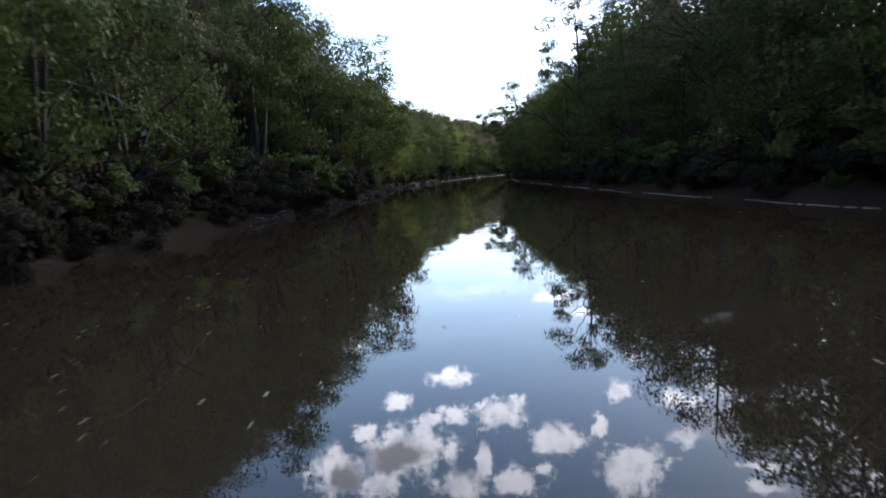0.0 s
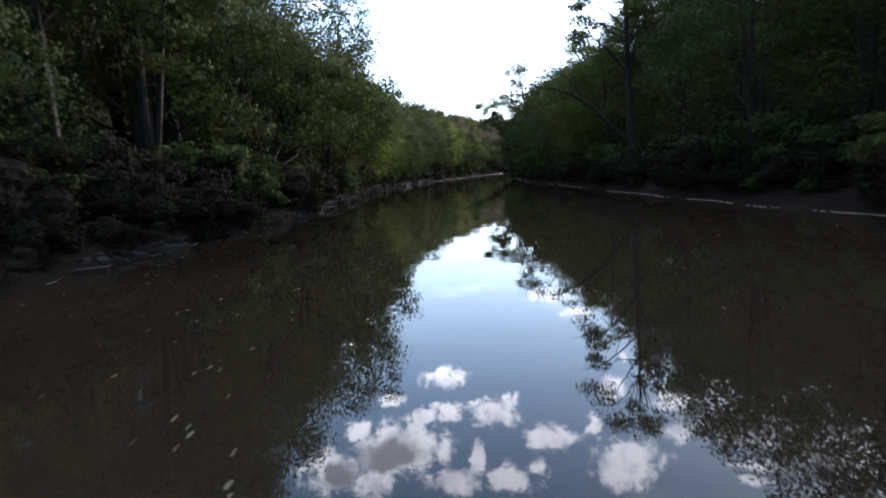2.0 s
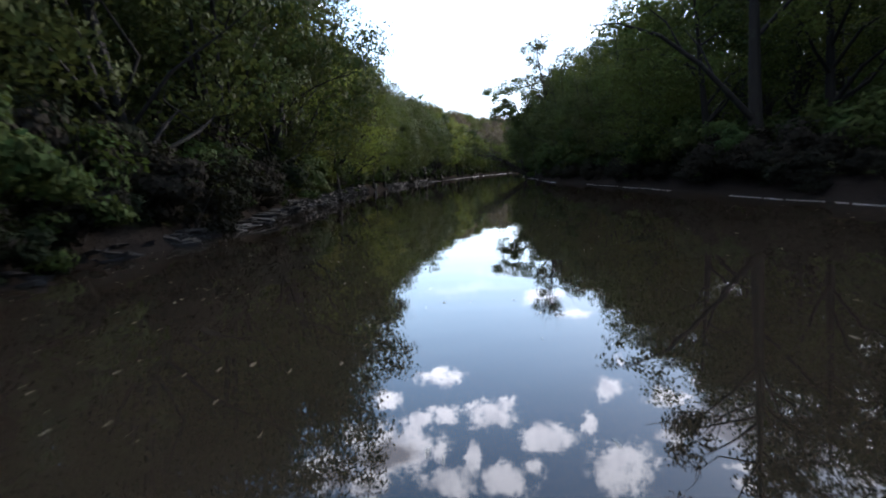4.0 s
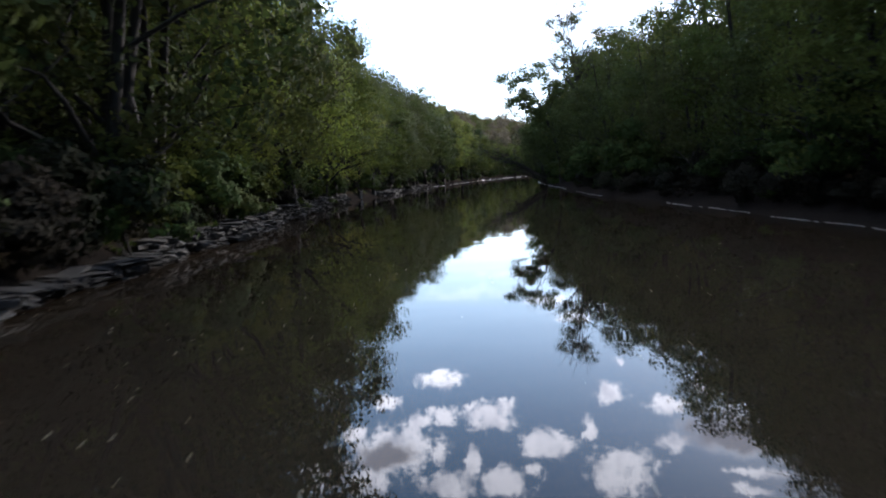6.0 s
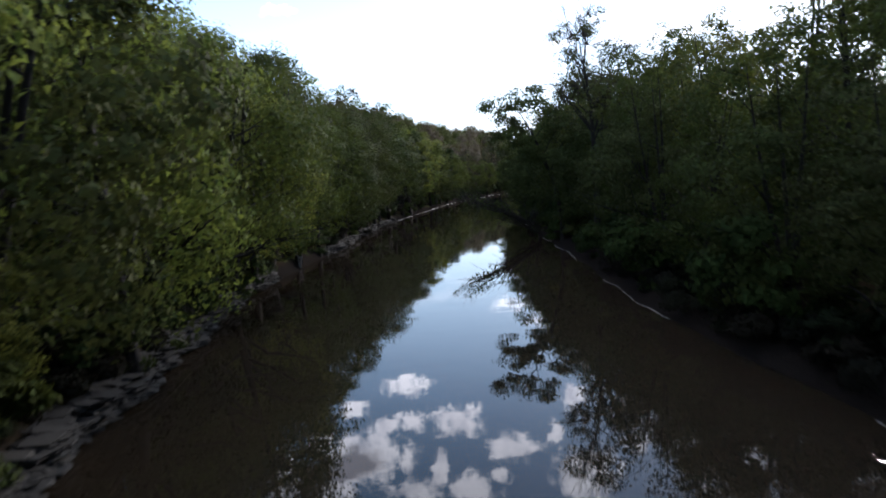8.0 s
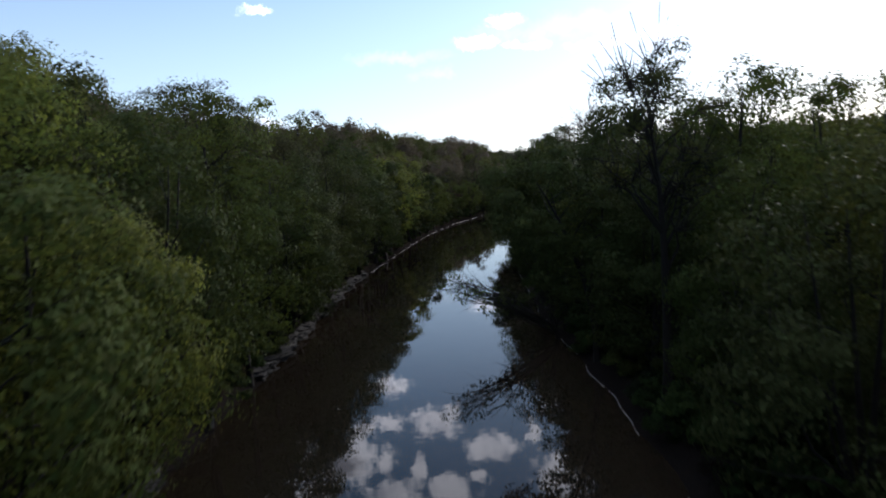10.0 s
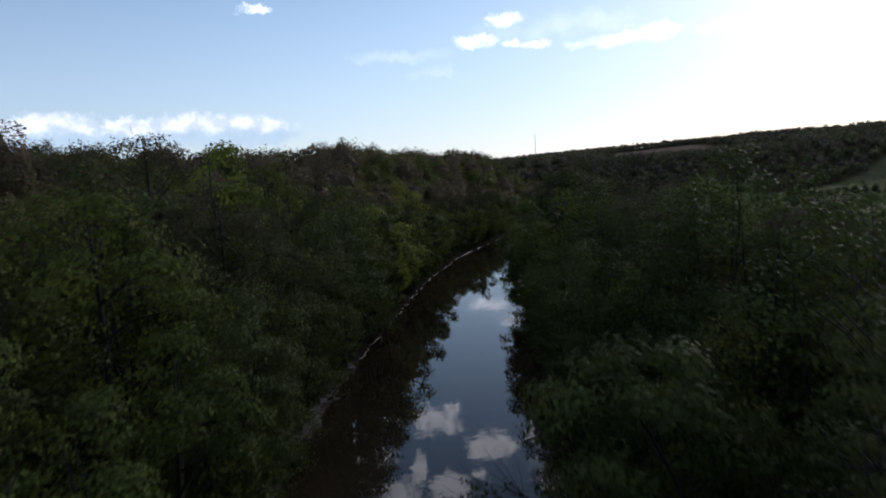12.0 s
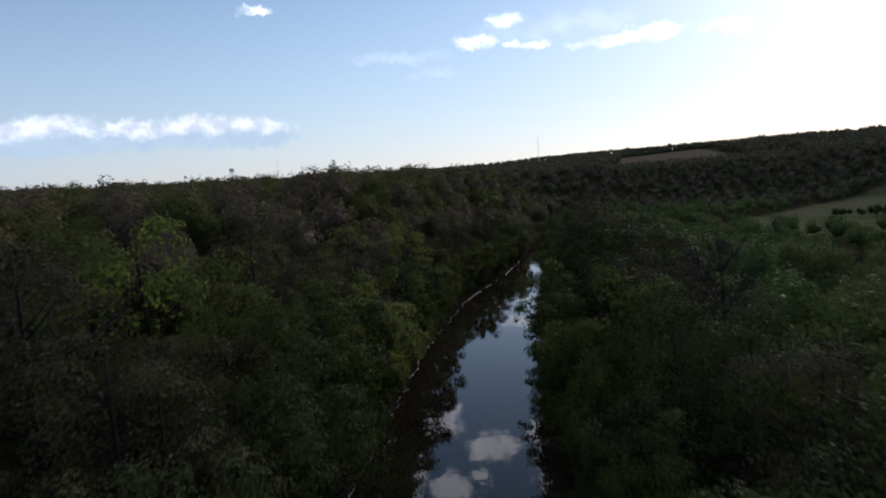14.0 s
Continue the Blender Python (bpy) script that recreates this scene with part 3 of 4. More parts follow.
# big trees that stand out
make_spire = make_tree("dying_willow", 31, 19.0, 9.0, 6.0, 98, 60, 0.13, LEAF_DARK, "tall half-bare leaning tree with thin leaves and dead branch tips",
                       trunks=1, lean=(-0.9, -0.4), bare=1.0, girth=0.30, limbs_apart=True, twig=2.0)
make_spire.matrix_basis = pose(15.9, 119.0, float(ground_z(15.9, 119.0)) - 0.15)
make_fork = make_tree("leaning_maple", 32, 19.0, 6.5, 9.0, 84, 70, 0.2, LEAF_DARK, "dark maple with a long arching limb reaching over the water",
                      lean=(-0.2, 0.0), bare=0.5, girth=0.36, limbs_apart=True)
make_fork.matrix_basis = pose(14.5, 63, float(ground_z(14.5, 63)) - 0.15)
arch = []
for line, radii in ((((0, 0, 2.3), (-1.1, -0.1, 3.5), (-2.6, -0.3, 5.0), (-4.4, -0.5, 6.3), (-6.2, -0.6, 6.9), (-7.4, -0.6, 6.9)), (0.17, 0.14, 0.11, 0.085, 0.05, 0.015)),
                    (((-3.4, -0.4, 5.6), (-4.0, -0.2, 6.9), (-5.0, 0.1, 7.9)), (0.06, 0.04, 0.012)), (((-1.9, -0.2, 4.3), (-2.2, 0.5, 5.8), (-2.9, 1.0, 7.0)), (0.06, 0.045, 0.012))):
    v, f = [], []
    tube(v, f, line, radii, 6)
    arch.append(part("arching_limb" if not arch else "twig", v, f, BARK, arch[0] if arch else make_fork))
leaves_mesh("foliage", leaf_sprays(np.random.default_rng(8), np.array([(-7.2, -0.6, 6.7), (-6.0, -0.4, 6.9), (-5.0, 0.1, 7.7), (-4.4, -0.3, 6.6), (-2.9, 1.0, 6.9), (-5.6, -1.0, 6.2), (-6.7, 0.2, 6.1)]), [0.8] * 7, 70, 0.17), LEAF_GREEN, arch[0])
second_arch = copy_thing(make_fork, pose(15.8, 19.4, float(ground_z(15.8, 19.4)) - 0.15, 0, 0, 12))
second_arch["label"] = "dark maple with a low limb spreading over the near bank"
make_sparse = make_tree("bare_poplar", 33, 20.4, 12.0, 5.6, 70, 7, 0.16, LEAF_BUD, "slim leafless poplar with a round head of fine twigs",
                        bare=1.0, girth=0.2, limbs_apart=True, twig=3.2)
make_sparse.matrix_basis = pose(32.6, 176.5, float(ground_z(32.6, 176.5)) - 0.15)

make_over = make_tree("leaning_elm", 34, 15.0, 4.0, 9.4, 126, 100, 0.21, LEAF_DARK, "dark leafy elm leaning far out over the water", lean=(-3.4, 0.0), girth=0.26)
make_over.matrix_basis = pose(15.8, 129, float(ground_z(15.8, 129)) - 0.15)
make_reach = make_tree("leaning_willow", 35, 5.7, 1.2, 6.6, 70, 12, 0.2, LEAF_DARK, "sparse dark willow reaching out over the river", lean=(-7.0, -0.6), bare=0.7, girth=0.2, twig=1.6)
make_reach.matrix_basis = pose(15.4, 136.9, float(ground_z(15.4, 136.9)) - 0.15)

rng = np.random.default_rng(77)
planted = []


def left_kind(y, row):
    if y < 30:
        kinds = ("maple", "elm", "ash", "elm")
    elif y < 57:
        kinds = ("high", "elm", "high", "bud", "high")
    elif y < 76:
        kinds = ("elm", "maple", "elm", "elm")
    elif y < 92:
        kinds = ("yellow", "elm", "maple")
    elif y < 112:
        kinds = ("yellow", "maple", "yellow", "ash")
    elif y < 150:
        kinds = ("maple", "yellow", "ash", "elm")
    elif row == 0:
        kinds = ("ash", "elm", "maple", "elm", "yellow")
    else:
        kinds = ("bud", "bud", "elm", "bud", "ash", "bud", "yellow")
    return kinds[int(rng.integers(len(kinds)))]


def right_kind(y, row):
    if row == 0 and y > 66:
        return ("elm", "maple", "elm", "ash")[int(rng.integers(4))]
    if y > 140:
        return ("elm", "elm", "bud", "ash")[int(rng.integers(4))]
    kinds = ("maple", "high", "elm", "elm", "tall") if 4 < y < 32 else ("elm", "maple", "bud", "maple", "ash", "elm")
    return kinds[int(rng.integers(len(kinds)))]


for row, (lo, hi, gap, size) in enumerate(((1.0, 2.6, 5.6, 0.86), (6.0, 9.0, 6.2, 1.04), (12.5, 16.5, 7.0, 0.96))):
    y = (-20, -17, 52)[row]
    while y < (345 if row < 2 else 250):
        yy, d = y + rng.uniform(-1.2, 1.2), rng.uniform(lo, hi)
        if row == 0:
            d = max(0.25, d - 0.5 - 0.9 * float(ease(yy, 84, 96))) + 3.2 * float(ease(yy, 26, 32) * ease(yy, 60, 54))
        planted.append((left_kind(yy, row), float(bank_left(yy) - d * slant(yy)), yy, size * rng.uniform(0.85 - 0.2 * float(ease(yy, 130, 170)), 1.12), (0, rng.uniform(3, 10) + 5 * float(ease(yy, 90, 98) * ease(yy, 130, 122)) if row == 0 else 0)))
        y += gap * (1 + 0.45 * ease(y, 150, 300))
    y = (-18, -15, 56)[row]
    while y < (320 if row < 2 else 250):
        yy, d = y + rng.uniform(-1.2, 1.2), rng.uniform(lo + 0.6, hi + 0.6)
        if row == 0:
            d -= 1.1 * float(ease(yy, 135, 150))
        xx = float(bank_right(yy) + d * slant(yy))
        if not (row == 0 and (49 < yy < 67 or 117 < yy < 121)):
            planted.append((right_kind(yy, row), xx, yy, size * rng.uniform(0.85, 1.1), (0, rng.uniform(-9, -1) if row == 0 else 0)))
        y += gap * (1 + 0.45 * ease(y, 150, 300))
TALL = {"maple": 16.0, "yellow": 16.5, "elm": 14.5, "bud": 17.5, "ash": 16.5, "tall": 19.0, "high": 18.0}
for kind, x, y, s, tilt in planted[:297]:
    front = tilt[1] != 0
    if x < bank_left(y):
        s *= 1 + 0.04 * float(ease(y, 50, 60)) + 0.22 * float(ease(y, 106, 124) * ease(y, 250, 225)) + 0.07 * float(ease(y, 146, 156) * ease(y, 215, 195))
        if 46 < y < 118:
            s = max(s, ((17.0 if front else 20.0) if y < 84 else (15.6 if front else 18.5)) / TALL[kind])
        if 118 < y < 150:
            s = min(s, (15.2 if front else 20.5) / TALL[kind])
    else:
        s *= 1 + 0.06 * float(ease(y, 135, 145)) + 0.2 * float(ease(y, 190, 230))
        if 42 < y <= 70:
            s = max(s, (13.0 if front else 17.0) / TALL[kind])
        if 70 < y < 102:
            s = (9.3 + 0.8 * (x - float(bank_right(y)))) * rng.uniform(0.94, 1.06) / TALL[kind]
        if 102 < y < 150:
            s = min(s, (12.6 if y < 134 else 15.0) / TALL[kind]) if front else (18.5 if y > 122 else 14.5) / TALL[kind]
    plant(kind if y < 185 else kind + "_far", x, y, s, tilt)

for px, py, size in ((-9.6, 81.5, 0.44), (-10.4, 79.6, 0.3), (-9.9, 86.0, 0.36)):
    plant("yellow", px, py, size, (0, 6), "riverside saplings")

assert used_kinds == set(KINDS)

# ---- woods behind, too many to count ----
def templates(count, leaves, size, seed, level, billows):
    """Crowns: billowing domes of foliage with loose leaves all over them."""
    out = []
    bm = bmesh.new()
    bmesh.ops.create_icosphere(bm, subdivisions=level, radius=1.0)
    ball = np.array([tuple(p.co) for p in bm.verts])
    faces = np.array([[q.index for q in p.verts] for p in bm.faces])
    bm.free()
    for k in range(count):
        r = np.random.default_rng(seed + k)
        h, wd = r.uniform(12.0, 14.5), r.uniform(9.6, 12.4)
        lobes = r.normal(0, 1, (billows, 3)) + (0, 0, 0.35)
        lobes /= np.linalg.norm(lobes, axis=1)[:, None]
        swell = r.uniform(0.7, 1.15, billows)

        def surface(d):
            near = (np.exp((d @ lobes.T - 1) / 0.085) * swell).max(1)
            return d * (0.52 + 0.48 * near)[:, None] * np.where(d[:, 2:] > 0, (wd / 2, wd / 2, h * 0.44), (wd / 2, wd / 2, h * 0.38)) + (0, 0, h * 0.54)

        dome = surface(ball)
        dome = (dome - (0, 0, h * 0.45)) * (0.7 + r.normal(0, 0.05, (len(ball), 1))) + (0, 0, h * 0.45)
        d = r.normal(0, 1, (leaves, 3)) + (0, 0, 0.3)
        d /= np.linalg.norm(d, axis=1)[:, None]
        p = (surface(d) - (0, 0, h * 0.45)) * r.uniform(0.82, 1.05, (leaves, 1)) + (0, 0, h * 0.45)
        nor = d * 1.0 + r.normal(0, 0.3, (leaves, 3))
        nor /= np.linalg.norm(nor, axis=1)[:, None]
        a = np.cross(nor, r.normal(0, 1, (leaves, 3)))
        a /= np.linalg.norm(a, axis=1)[:, None]
        e, s = np.cross(nor, a), size * r.uniform(0.6, 1.3, (leaves, 1))
        leaf = np.stack([p - a * s * 0.5 - e * s * 0.36, p - a * s * 0.4 + e * s * 0.42, p + a * s * 0.6], 1).reshape(-1, 3)
        # a plain stem down to the ground
        stem = np.array([(rr * math.cos(k2 * 2.094), rr * math.sin(k2 * 2.094), z) for rr, z in ((0.24, -0.6), (0.14, h * 0.4)) for k2 in range(3)])
        posts = np.array([(0, 1, 4), (0, 4, 3), (1, 2, 5), (1, 5, 4), (2, 0, 3), (2, 3, 5)])
        out.append((np.concatenate([leaf, dome, stem]), np.concatenate([np.arange(len(leaf)).reshape(-1, 3), faces + len(leaf), posts + len(leaf) + len(dome)])))
    return out


def wood(name, spots, leaves, size, seed, mat, label, low=0.0, level=3, billows=12, sink=0.0):
    """A stretch of woodland: many crowns in one mesh."""
    r = np.random.default_rng(seed)
    shapes = templates(7, leaves, size, seed, level, billows)
    verts, tris, tones, start = [], [], [], 0
    zs = ground_z(np.array([p[0] for p in spots]), np.array([p[1] for p in spots]))
    for (x, y, s), z in zip(spots, zs):
        s *= 1 - low * float(ease(x, 50, 115))
        if x < 40 and 98 < y < 240:
            s = min(s, max(0.5, (29.8 - z) / 13.5))
        q, f = shapes[int(r.integers(7))]
        a = r.uniform(0, 6.28)
        ca, sa = math.cos(a), math.sin(a)
        verts.append(np.stack([q[:, 0] * ca - q[:, 1] * sa, q[:, 0] * sa + q[:, 1] * ca, q[:, 2]], -1) * s + np.array([x, y, z - sink * s]))
        tris.append(f + start)
        tones.append(np.full(len(q), r.random()))
        start += len(q)
    verts, tris = np.concatenate(verts).astype(np.float32), np.concatenate(tris).astype(np.int32)
    me = bpy.data.meshes.new(name)
    me.vertices.add(len(verts)), me.loops.add(tris.size), me.polygons.add(len(tris))
    me.vertices.foreach_set("co", verts.ravel())
    me.loops.foreach_set("vertex_index", tris.ravel())
    me.polygons.foreach_set("loop_start", np.arange(0, tris.size, 3, dtype=np.int32))
    me.attributes.new("tone", "FLOAT", "POINT").data.foreach_set("value", np.concatenate(tones).astype(np.float32))
    me.update()
    me.shade_smooth()
    me.materials.append(mat)
    return tagged(new(name, me), label, "woodland", kind="stuff")


def scatter(test, x0, x1, y0, y1, gap, seed):
    r = np.random.default_rng(seed)
    gx, gy = np.meshgrid(np.arange(x0, x1, gap), np.arange(y0, y1, gap))
    gx = gx.ravel() + r.uniform(-0.42, 0.42, gx.size) * gap
    gy = gy.ravel() + r.uniform(-0.42, 0.42, gy.size) * gap
    keep = test(gx, gy)
    return [(a, b, c) for a, b, c in zip(gx[keep], gy[keep], r.uniform(0.66, 1.12, keep.sum()))]


def lateral(x, y):
    return (bank_left(y) - x) / slant(y), (x - bank_right(y)) / slant(y)


def is_open(x, y):
    """Meadow and ploughed field stay free of trees."""
    dl, dr = lateral(x, y)
    meadow = (x > 146 + 5 * np.sin(y * 0.05)) & (y > 318 + 8 * np.sin(x * 0.06)) & (y - 0.67 * x < 284 + 5 * np.sin(x * 0.09)) & (dr > 18)
    lean = x - 0.40 * y
    plough = (lean > -52) & (lean < 72) & (y > 690) & (y < 1030)
    return meadow | plough


def in_view(x, y):
    """The wedge of land that the flight ever looks upon, and a margin."""
    return (y > -20) & (x > -0.72 * y - 38) & (x < 0.92 * y + 42)


def near_left(x, y):
    dl, _ = lateral(x, y)
    return (dl > np.where((y > 50) & (y < 250), 18.5, 11.5)) & (dl < 75) & (y < 345) & in_view(x, y)


def near_right(x, y):
    _, dr = lateral(x, y)
    return (dr > np.where((y > 50) & (y < 250), 18.5, 11.5)) & (dr < 60) & (y < 320) & in_view(x, y) & ~is_open(x, y)


def mid_left(x, y):
    dl, _ = lateral(x, y)
    return (((dl >= 75) & (y < 345)) | ((dl > 3) & (y >= 345))) & (np.hypot(x, y - 100) < 400) & in_view(x, y)


def mid_right(x, y):
    _, dr = lateral(x, y)
    return (((dr >= 60) & (y < 320)) | ((dr > 3) & (y >= 320)) | (y > 470)) & (lateral(x, y)[0] < 3) & (np.hypot(x, y - 100) < 400) & in_view(x, y) & ~is_open(x, y)


def far_wood(x, y):
    dl, dr = lateral(x, y)
    r = np.hypot(x, y - 100)
    return (r >= 400) & (r < 900) & ((dl > 3) | (dr > 3) | (y > 470)) & ~is_open(x, y) & in_view(x, y)


def rim_wood(x, y):
    r = np.hypot(x, y - 100)
    return (r >= 900) & (r < 1900) & in_view(x, y) & (lumps(x, y, 90) > -0.3) & ~is_open(x, y)


hedge = [(x, y, 0.36) for y in (1041.0, 1046.0) for x in np.arange(320.0, 530.0, 3.5)] + [(0.4 * y0 - 110 + 6.5 * k, y0 + 4 * math.sin(k * 1.9), 0.7 + 0.2 * math.sin(k * 2.7)) for y0 in (1038.0, 1050.0) for k in range(38)]


def overlooked(x, y):
    """The stretch beside the climb, seen from close above."""
    return (y > 98) & (y < 235)


wood("hillside_wood", [(a, b, k * (1.0 + 0.05 * float(ease(b, 150, 175)))) for a, b, k in scatter(lambda x, y: near_left(x, y) & overlooked(x, y), -110, 80, 90, 240, 8.0, 1)], 3200, 0.42, 101, LEAF_FOREST, "mixed green and brown spring wood on the valley side", 0.0, 2, 22)
wood("lowland_wood", scatter(lambda x, y: near_right(x, y) & overlooked(x, y), 20, 150, 90, 240, 8.0, 2), 3200, 0.42, 202, LEAF_LOWLAND, "dense green lowland wood beside the river", 0.38, 2, 22)
wood("valley_wood", [(a, b, k * 1.1) for a, b, k in scatter(lambda x, y: near_left(x, y) & ~overlooked(x, y), -110, 80, -40, 345, 8.2, 11)], 1000, 0.6, 111, LEAF_FOREST, "mixed spring wood climbing from the river bank", 0.0, 2, 22)
wood("river_wood", scatter(lambda x, y: near_right(x, y) & ~overlooked(x, y), 20, 150, -40, 320, 8.2, 12), 1000, 0.6, 212, LEAF_LOWLAND, "dark green wood behind the river bank", 0.38, 2, 22)
wood("plateau_wood", scatter(mid_left, -430, 330, -20, 530, 9.0, 3), 460, 0.8, 303, LEAF_FOREST, "mixed green and brown spring wood on the high ground", 0.0, 2, 16)
wood("meadow_wood", scatter(mid_right, 40, 420, -20, 530, 8.6, 4), 460, 0.8, 404, LEAF_LOWLAND, "green lowland wood along the meadow", 0.38, 2, 16)
wood("distant_wood", [(a, b, k * (0.55 if 0.3 * b < a < 0.58 * b and b < 700 else 1.0)) for a, b, k in scatter(far_wood, -700, 900, 100, 1050, 11.0, 5)] + hedge + [(a, b, k * 0.6) for a, b, k in scatter(lambda x, y: far_wood(x, y) & (x > 0.28 * y) & (x < 0.6 * y) & (y < 700), 100, 450, 400, 700, 8.0, 15)], 100, 1.7, 505, LEAF_DISTANT, "distant hazy spring wood on the hills", 0.0, 2, 10, 2.0)
wood("horizon_wood", scatter(rim_wood, -1500, 1800, 300, 2000, 18.0, 6), 34, 2.8, 606, LEAF_DISTANT, "far tree lines on the horizon", 0.0, 1, 4, 1.5)
wood("thicket", [(198 + 1.7 * k + 3 * math.sin(k * 2.3), 378 - 0.4 * k + 6 * math.sin(k * 1.7), 0.36 + 0.16 * math.sin(k * 3.1)) for k in range(34)], 460, 0.8, 909, LEAF_FOREST_RIGHT, "dark thicket of shrubs in the open meadow", 0.0, 2, 16, 2.0)
wood("undergrowth", [(a, b, k * 0.2) for a, b, k in scatter(lambda x, y: (((lateral(x, y)[0] > 2.4) & (lateral(x, y)[0] < 18)) | ((lateral(x, y)[1] > 2.6) & (lateral(x, y)[1] < 20))) & (y < 200), -40, 60, -10, 200, 2.6, 8)],
     120, 1.7, 707, LEAF_FOREST_RIGHT, "low green undergrowth beneath the trees", 0.0, 1, 8)

# ---- undergrowth on the banks ----
def make_bush(name, seed, height, width, sprays, leaves, size, mat, label):
    r = np.random.default_rng(seed)
    root = tagged(new(name), label, "bush")
    verts, faces = [], []
    c, _ = crown_centres(r, height, 0.1, width, sprays)
    c[:, 2] = np.maximum(c[:, 2], 0.12)
    for j in range(5):
        mid = c[j] * (0.5, 0.5, 0.6) + r.normal(0, 0.06, 3)
        verts, faces = [], []
        tube(verts, faces, ((0, 0, -0.1), mid, c[j]), (0.03, 0.02, 0.006), 4)
        part("stem", verts, faces, BARK, root)
    leaves_mesh("foliage", leaf_sprays(r, c, width * r.uniform(0.11, 0.18, len(c)), leaves, size), mat, root)
    return root


BUSHES = [
    make_bush("willow_bush", 51, 2.6, 3.6, 35, 50, 0.18, LEAF_FOREST_RIGHT, "low dark green bush hanging over the muddy bank"),
    make_bush("dogwood_bush", 52, 3.4, 3.4, 42, 46, 0.19, LEAF_FOREST_RIGHT, "leafy green bush at the water's edge"),
    make_bush("bramble_bush", 53, 1.7, 3.2, 35, 46, 0.15, LEAF_BRAMBLE_SHADE, "tangled brownish undergrowth on the bank, bank shade put into its dark colour"),
]
rng = np.random.default_rng(91)
first = set()
for side in (-1, 1):
    y = -12.0
    while y < 330:
        k = int(rng.choice(3, p=(0.45, 0.3, 0.25) if not 4 < y < 62 else (0.3, 0.0, 0.7)))
        d = rng.uniform(0.2, 2.6) - (0.5 if y < 20 else 0.0)
        yy = y + rng.uniform(-0.8, 0.8)
        x = float(bank_left(yy) - d * slant(yy)) if side < 0 else float(bank_right(yy) + (d + 0.5) * slant(yy))
        m = pose(x, yy, float(ground_z(x, yy)) - 0.08, 0, 0, rng.uniform(0, 360))
        if k in first:
            ob = copy_thing(BUSHES[k], m)
        else:
            first.add(k)
            ob = BUSHES[k]
            ob.matrix_basis = m
        s = rng.uniform(0.75, 1.25)
        ob.scale = (s, s, s * rng.uniform(0.85, 1.15))
        ob["group"] = "bushes along the banks"
        if side < 0 and y < 70:
            xs2 = x - rng.uniform(1.4, 3.2)
            more = copy_thing(ob, pose(xs2, yy + 0.9, float(ground_z(xs2, yy + 0.9)) - 0.08, 0, 0, rng.uniform(0, 360)))
            more.scale = (s, s, s)
        y += rng.uniform(1.3, 2.4) * (1 + 0.5 * float(ease(y, 150, 220)))


# dark bramble hangs over both bank edges, added to stand in for overhang shade
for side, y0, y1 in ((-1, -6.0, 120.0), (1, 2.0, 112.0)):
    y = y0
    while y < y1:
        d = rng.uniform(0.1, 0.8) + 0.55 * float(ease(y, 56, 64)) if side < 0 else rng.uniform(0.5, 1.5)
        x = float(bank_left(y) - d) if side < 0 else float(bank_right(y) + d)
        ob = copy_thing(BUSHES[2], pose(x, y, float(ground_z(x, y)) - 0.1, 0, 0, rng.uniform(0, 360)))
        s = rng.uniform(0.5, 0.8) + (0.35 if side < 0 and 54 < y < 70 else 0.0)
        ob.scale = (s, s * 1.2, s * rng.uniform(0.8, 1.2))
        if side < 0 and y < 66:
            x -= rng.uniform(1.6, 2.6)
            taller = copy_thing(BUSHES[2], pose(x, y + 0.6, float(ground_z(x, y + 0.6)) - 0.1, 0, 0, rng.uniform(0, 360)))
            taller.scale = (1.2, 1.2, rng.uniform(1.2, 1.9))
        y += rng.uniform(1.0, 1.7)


# ---- pale crust of silt along the waterline ----
def waterline(name, bank, sign, spans, label):
    r = np.random.default_rng(17 if sign < 0 else 18)
    verts, faces = [], []
    for y0, y1, wide in spans:
        y, start = y0, len(verts)
        while y < y1:
            wd = wide * r.uniform(0.08, 0.5)
            k = float(slant(y))
            x0 = float(bank(y)) - sign * (0.2 + 0.03 * math.sin(y * 1.3)) * k
            verts += [(x0, y, 0.006), (x0 + sign * wd * 0.4 * k, y, wide * (0.1 + 0.12 * r.random())), (x0 + sign * (wd * 0.7 + 0.015) * k, y, 0.012)]
            y += 0.22
        for i in range(start, len(verts) - 3, 3):
            if r.random() < 0.86 and math.sin(verts[i][1] * 0.9) + math.sin(verts[i][1] * 0.37 + 1) > -1.1:
                faces += [(i, i + 1, i + 4, i + 3), (i + 1, i + 2, i + 5, i + 4)]
    return tagged(part(name, verts, faces, SCUM), label, "shoreline", kind="structure")


waterline("shoreline_left", bank_left, -1, ((33, 44, 0.05), (132, 142, 0.18), (150, 178, 0.24), (181, 262, 0.30), (266, 330, 0.45)), "broken pale line of dried silt at the water's edge")
waterline("shoreline_right", bank_right, 1, ((8, 62, 0.09), (66, 86, 0.09), (95, 112, 0.09), (118, 150, 0.16), (154, 170, 0.25)), "thin pale line of dried silt at the water's edge")


# ---- layered rock ledges of the left bank ----
def stone_mesh(seed):
    r = np.random.default_rng(seed)
    bm = bmesh.new()
    bmesh.ops.create_cube(bm, size=1.0)
    bmesh.ops.bevel(bm, geom=list(bm.edges), offset=0.045, segments=1, affect="EDGES")
    for v in bm.verts:
        v.co += Vector(r.normal(0, 0.07, 3))
        v.co.x *= 1 + 0.18 * v.co.y
    me = bpy.data.meshes.new("stone")
    bm.to_mesh(me)
    bm.free()
    me.materials.append(STONE)
    return me


STONES = [stone_mesh(200 + k) for k in range(8)]


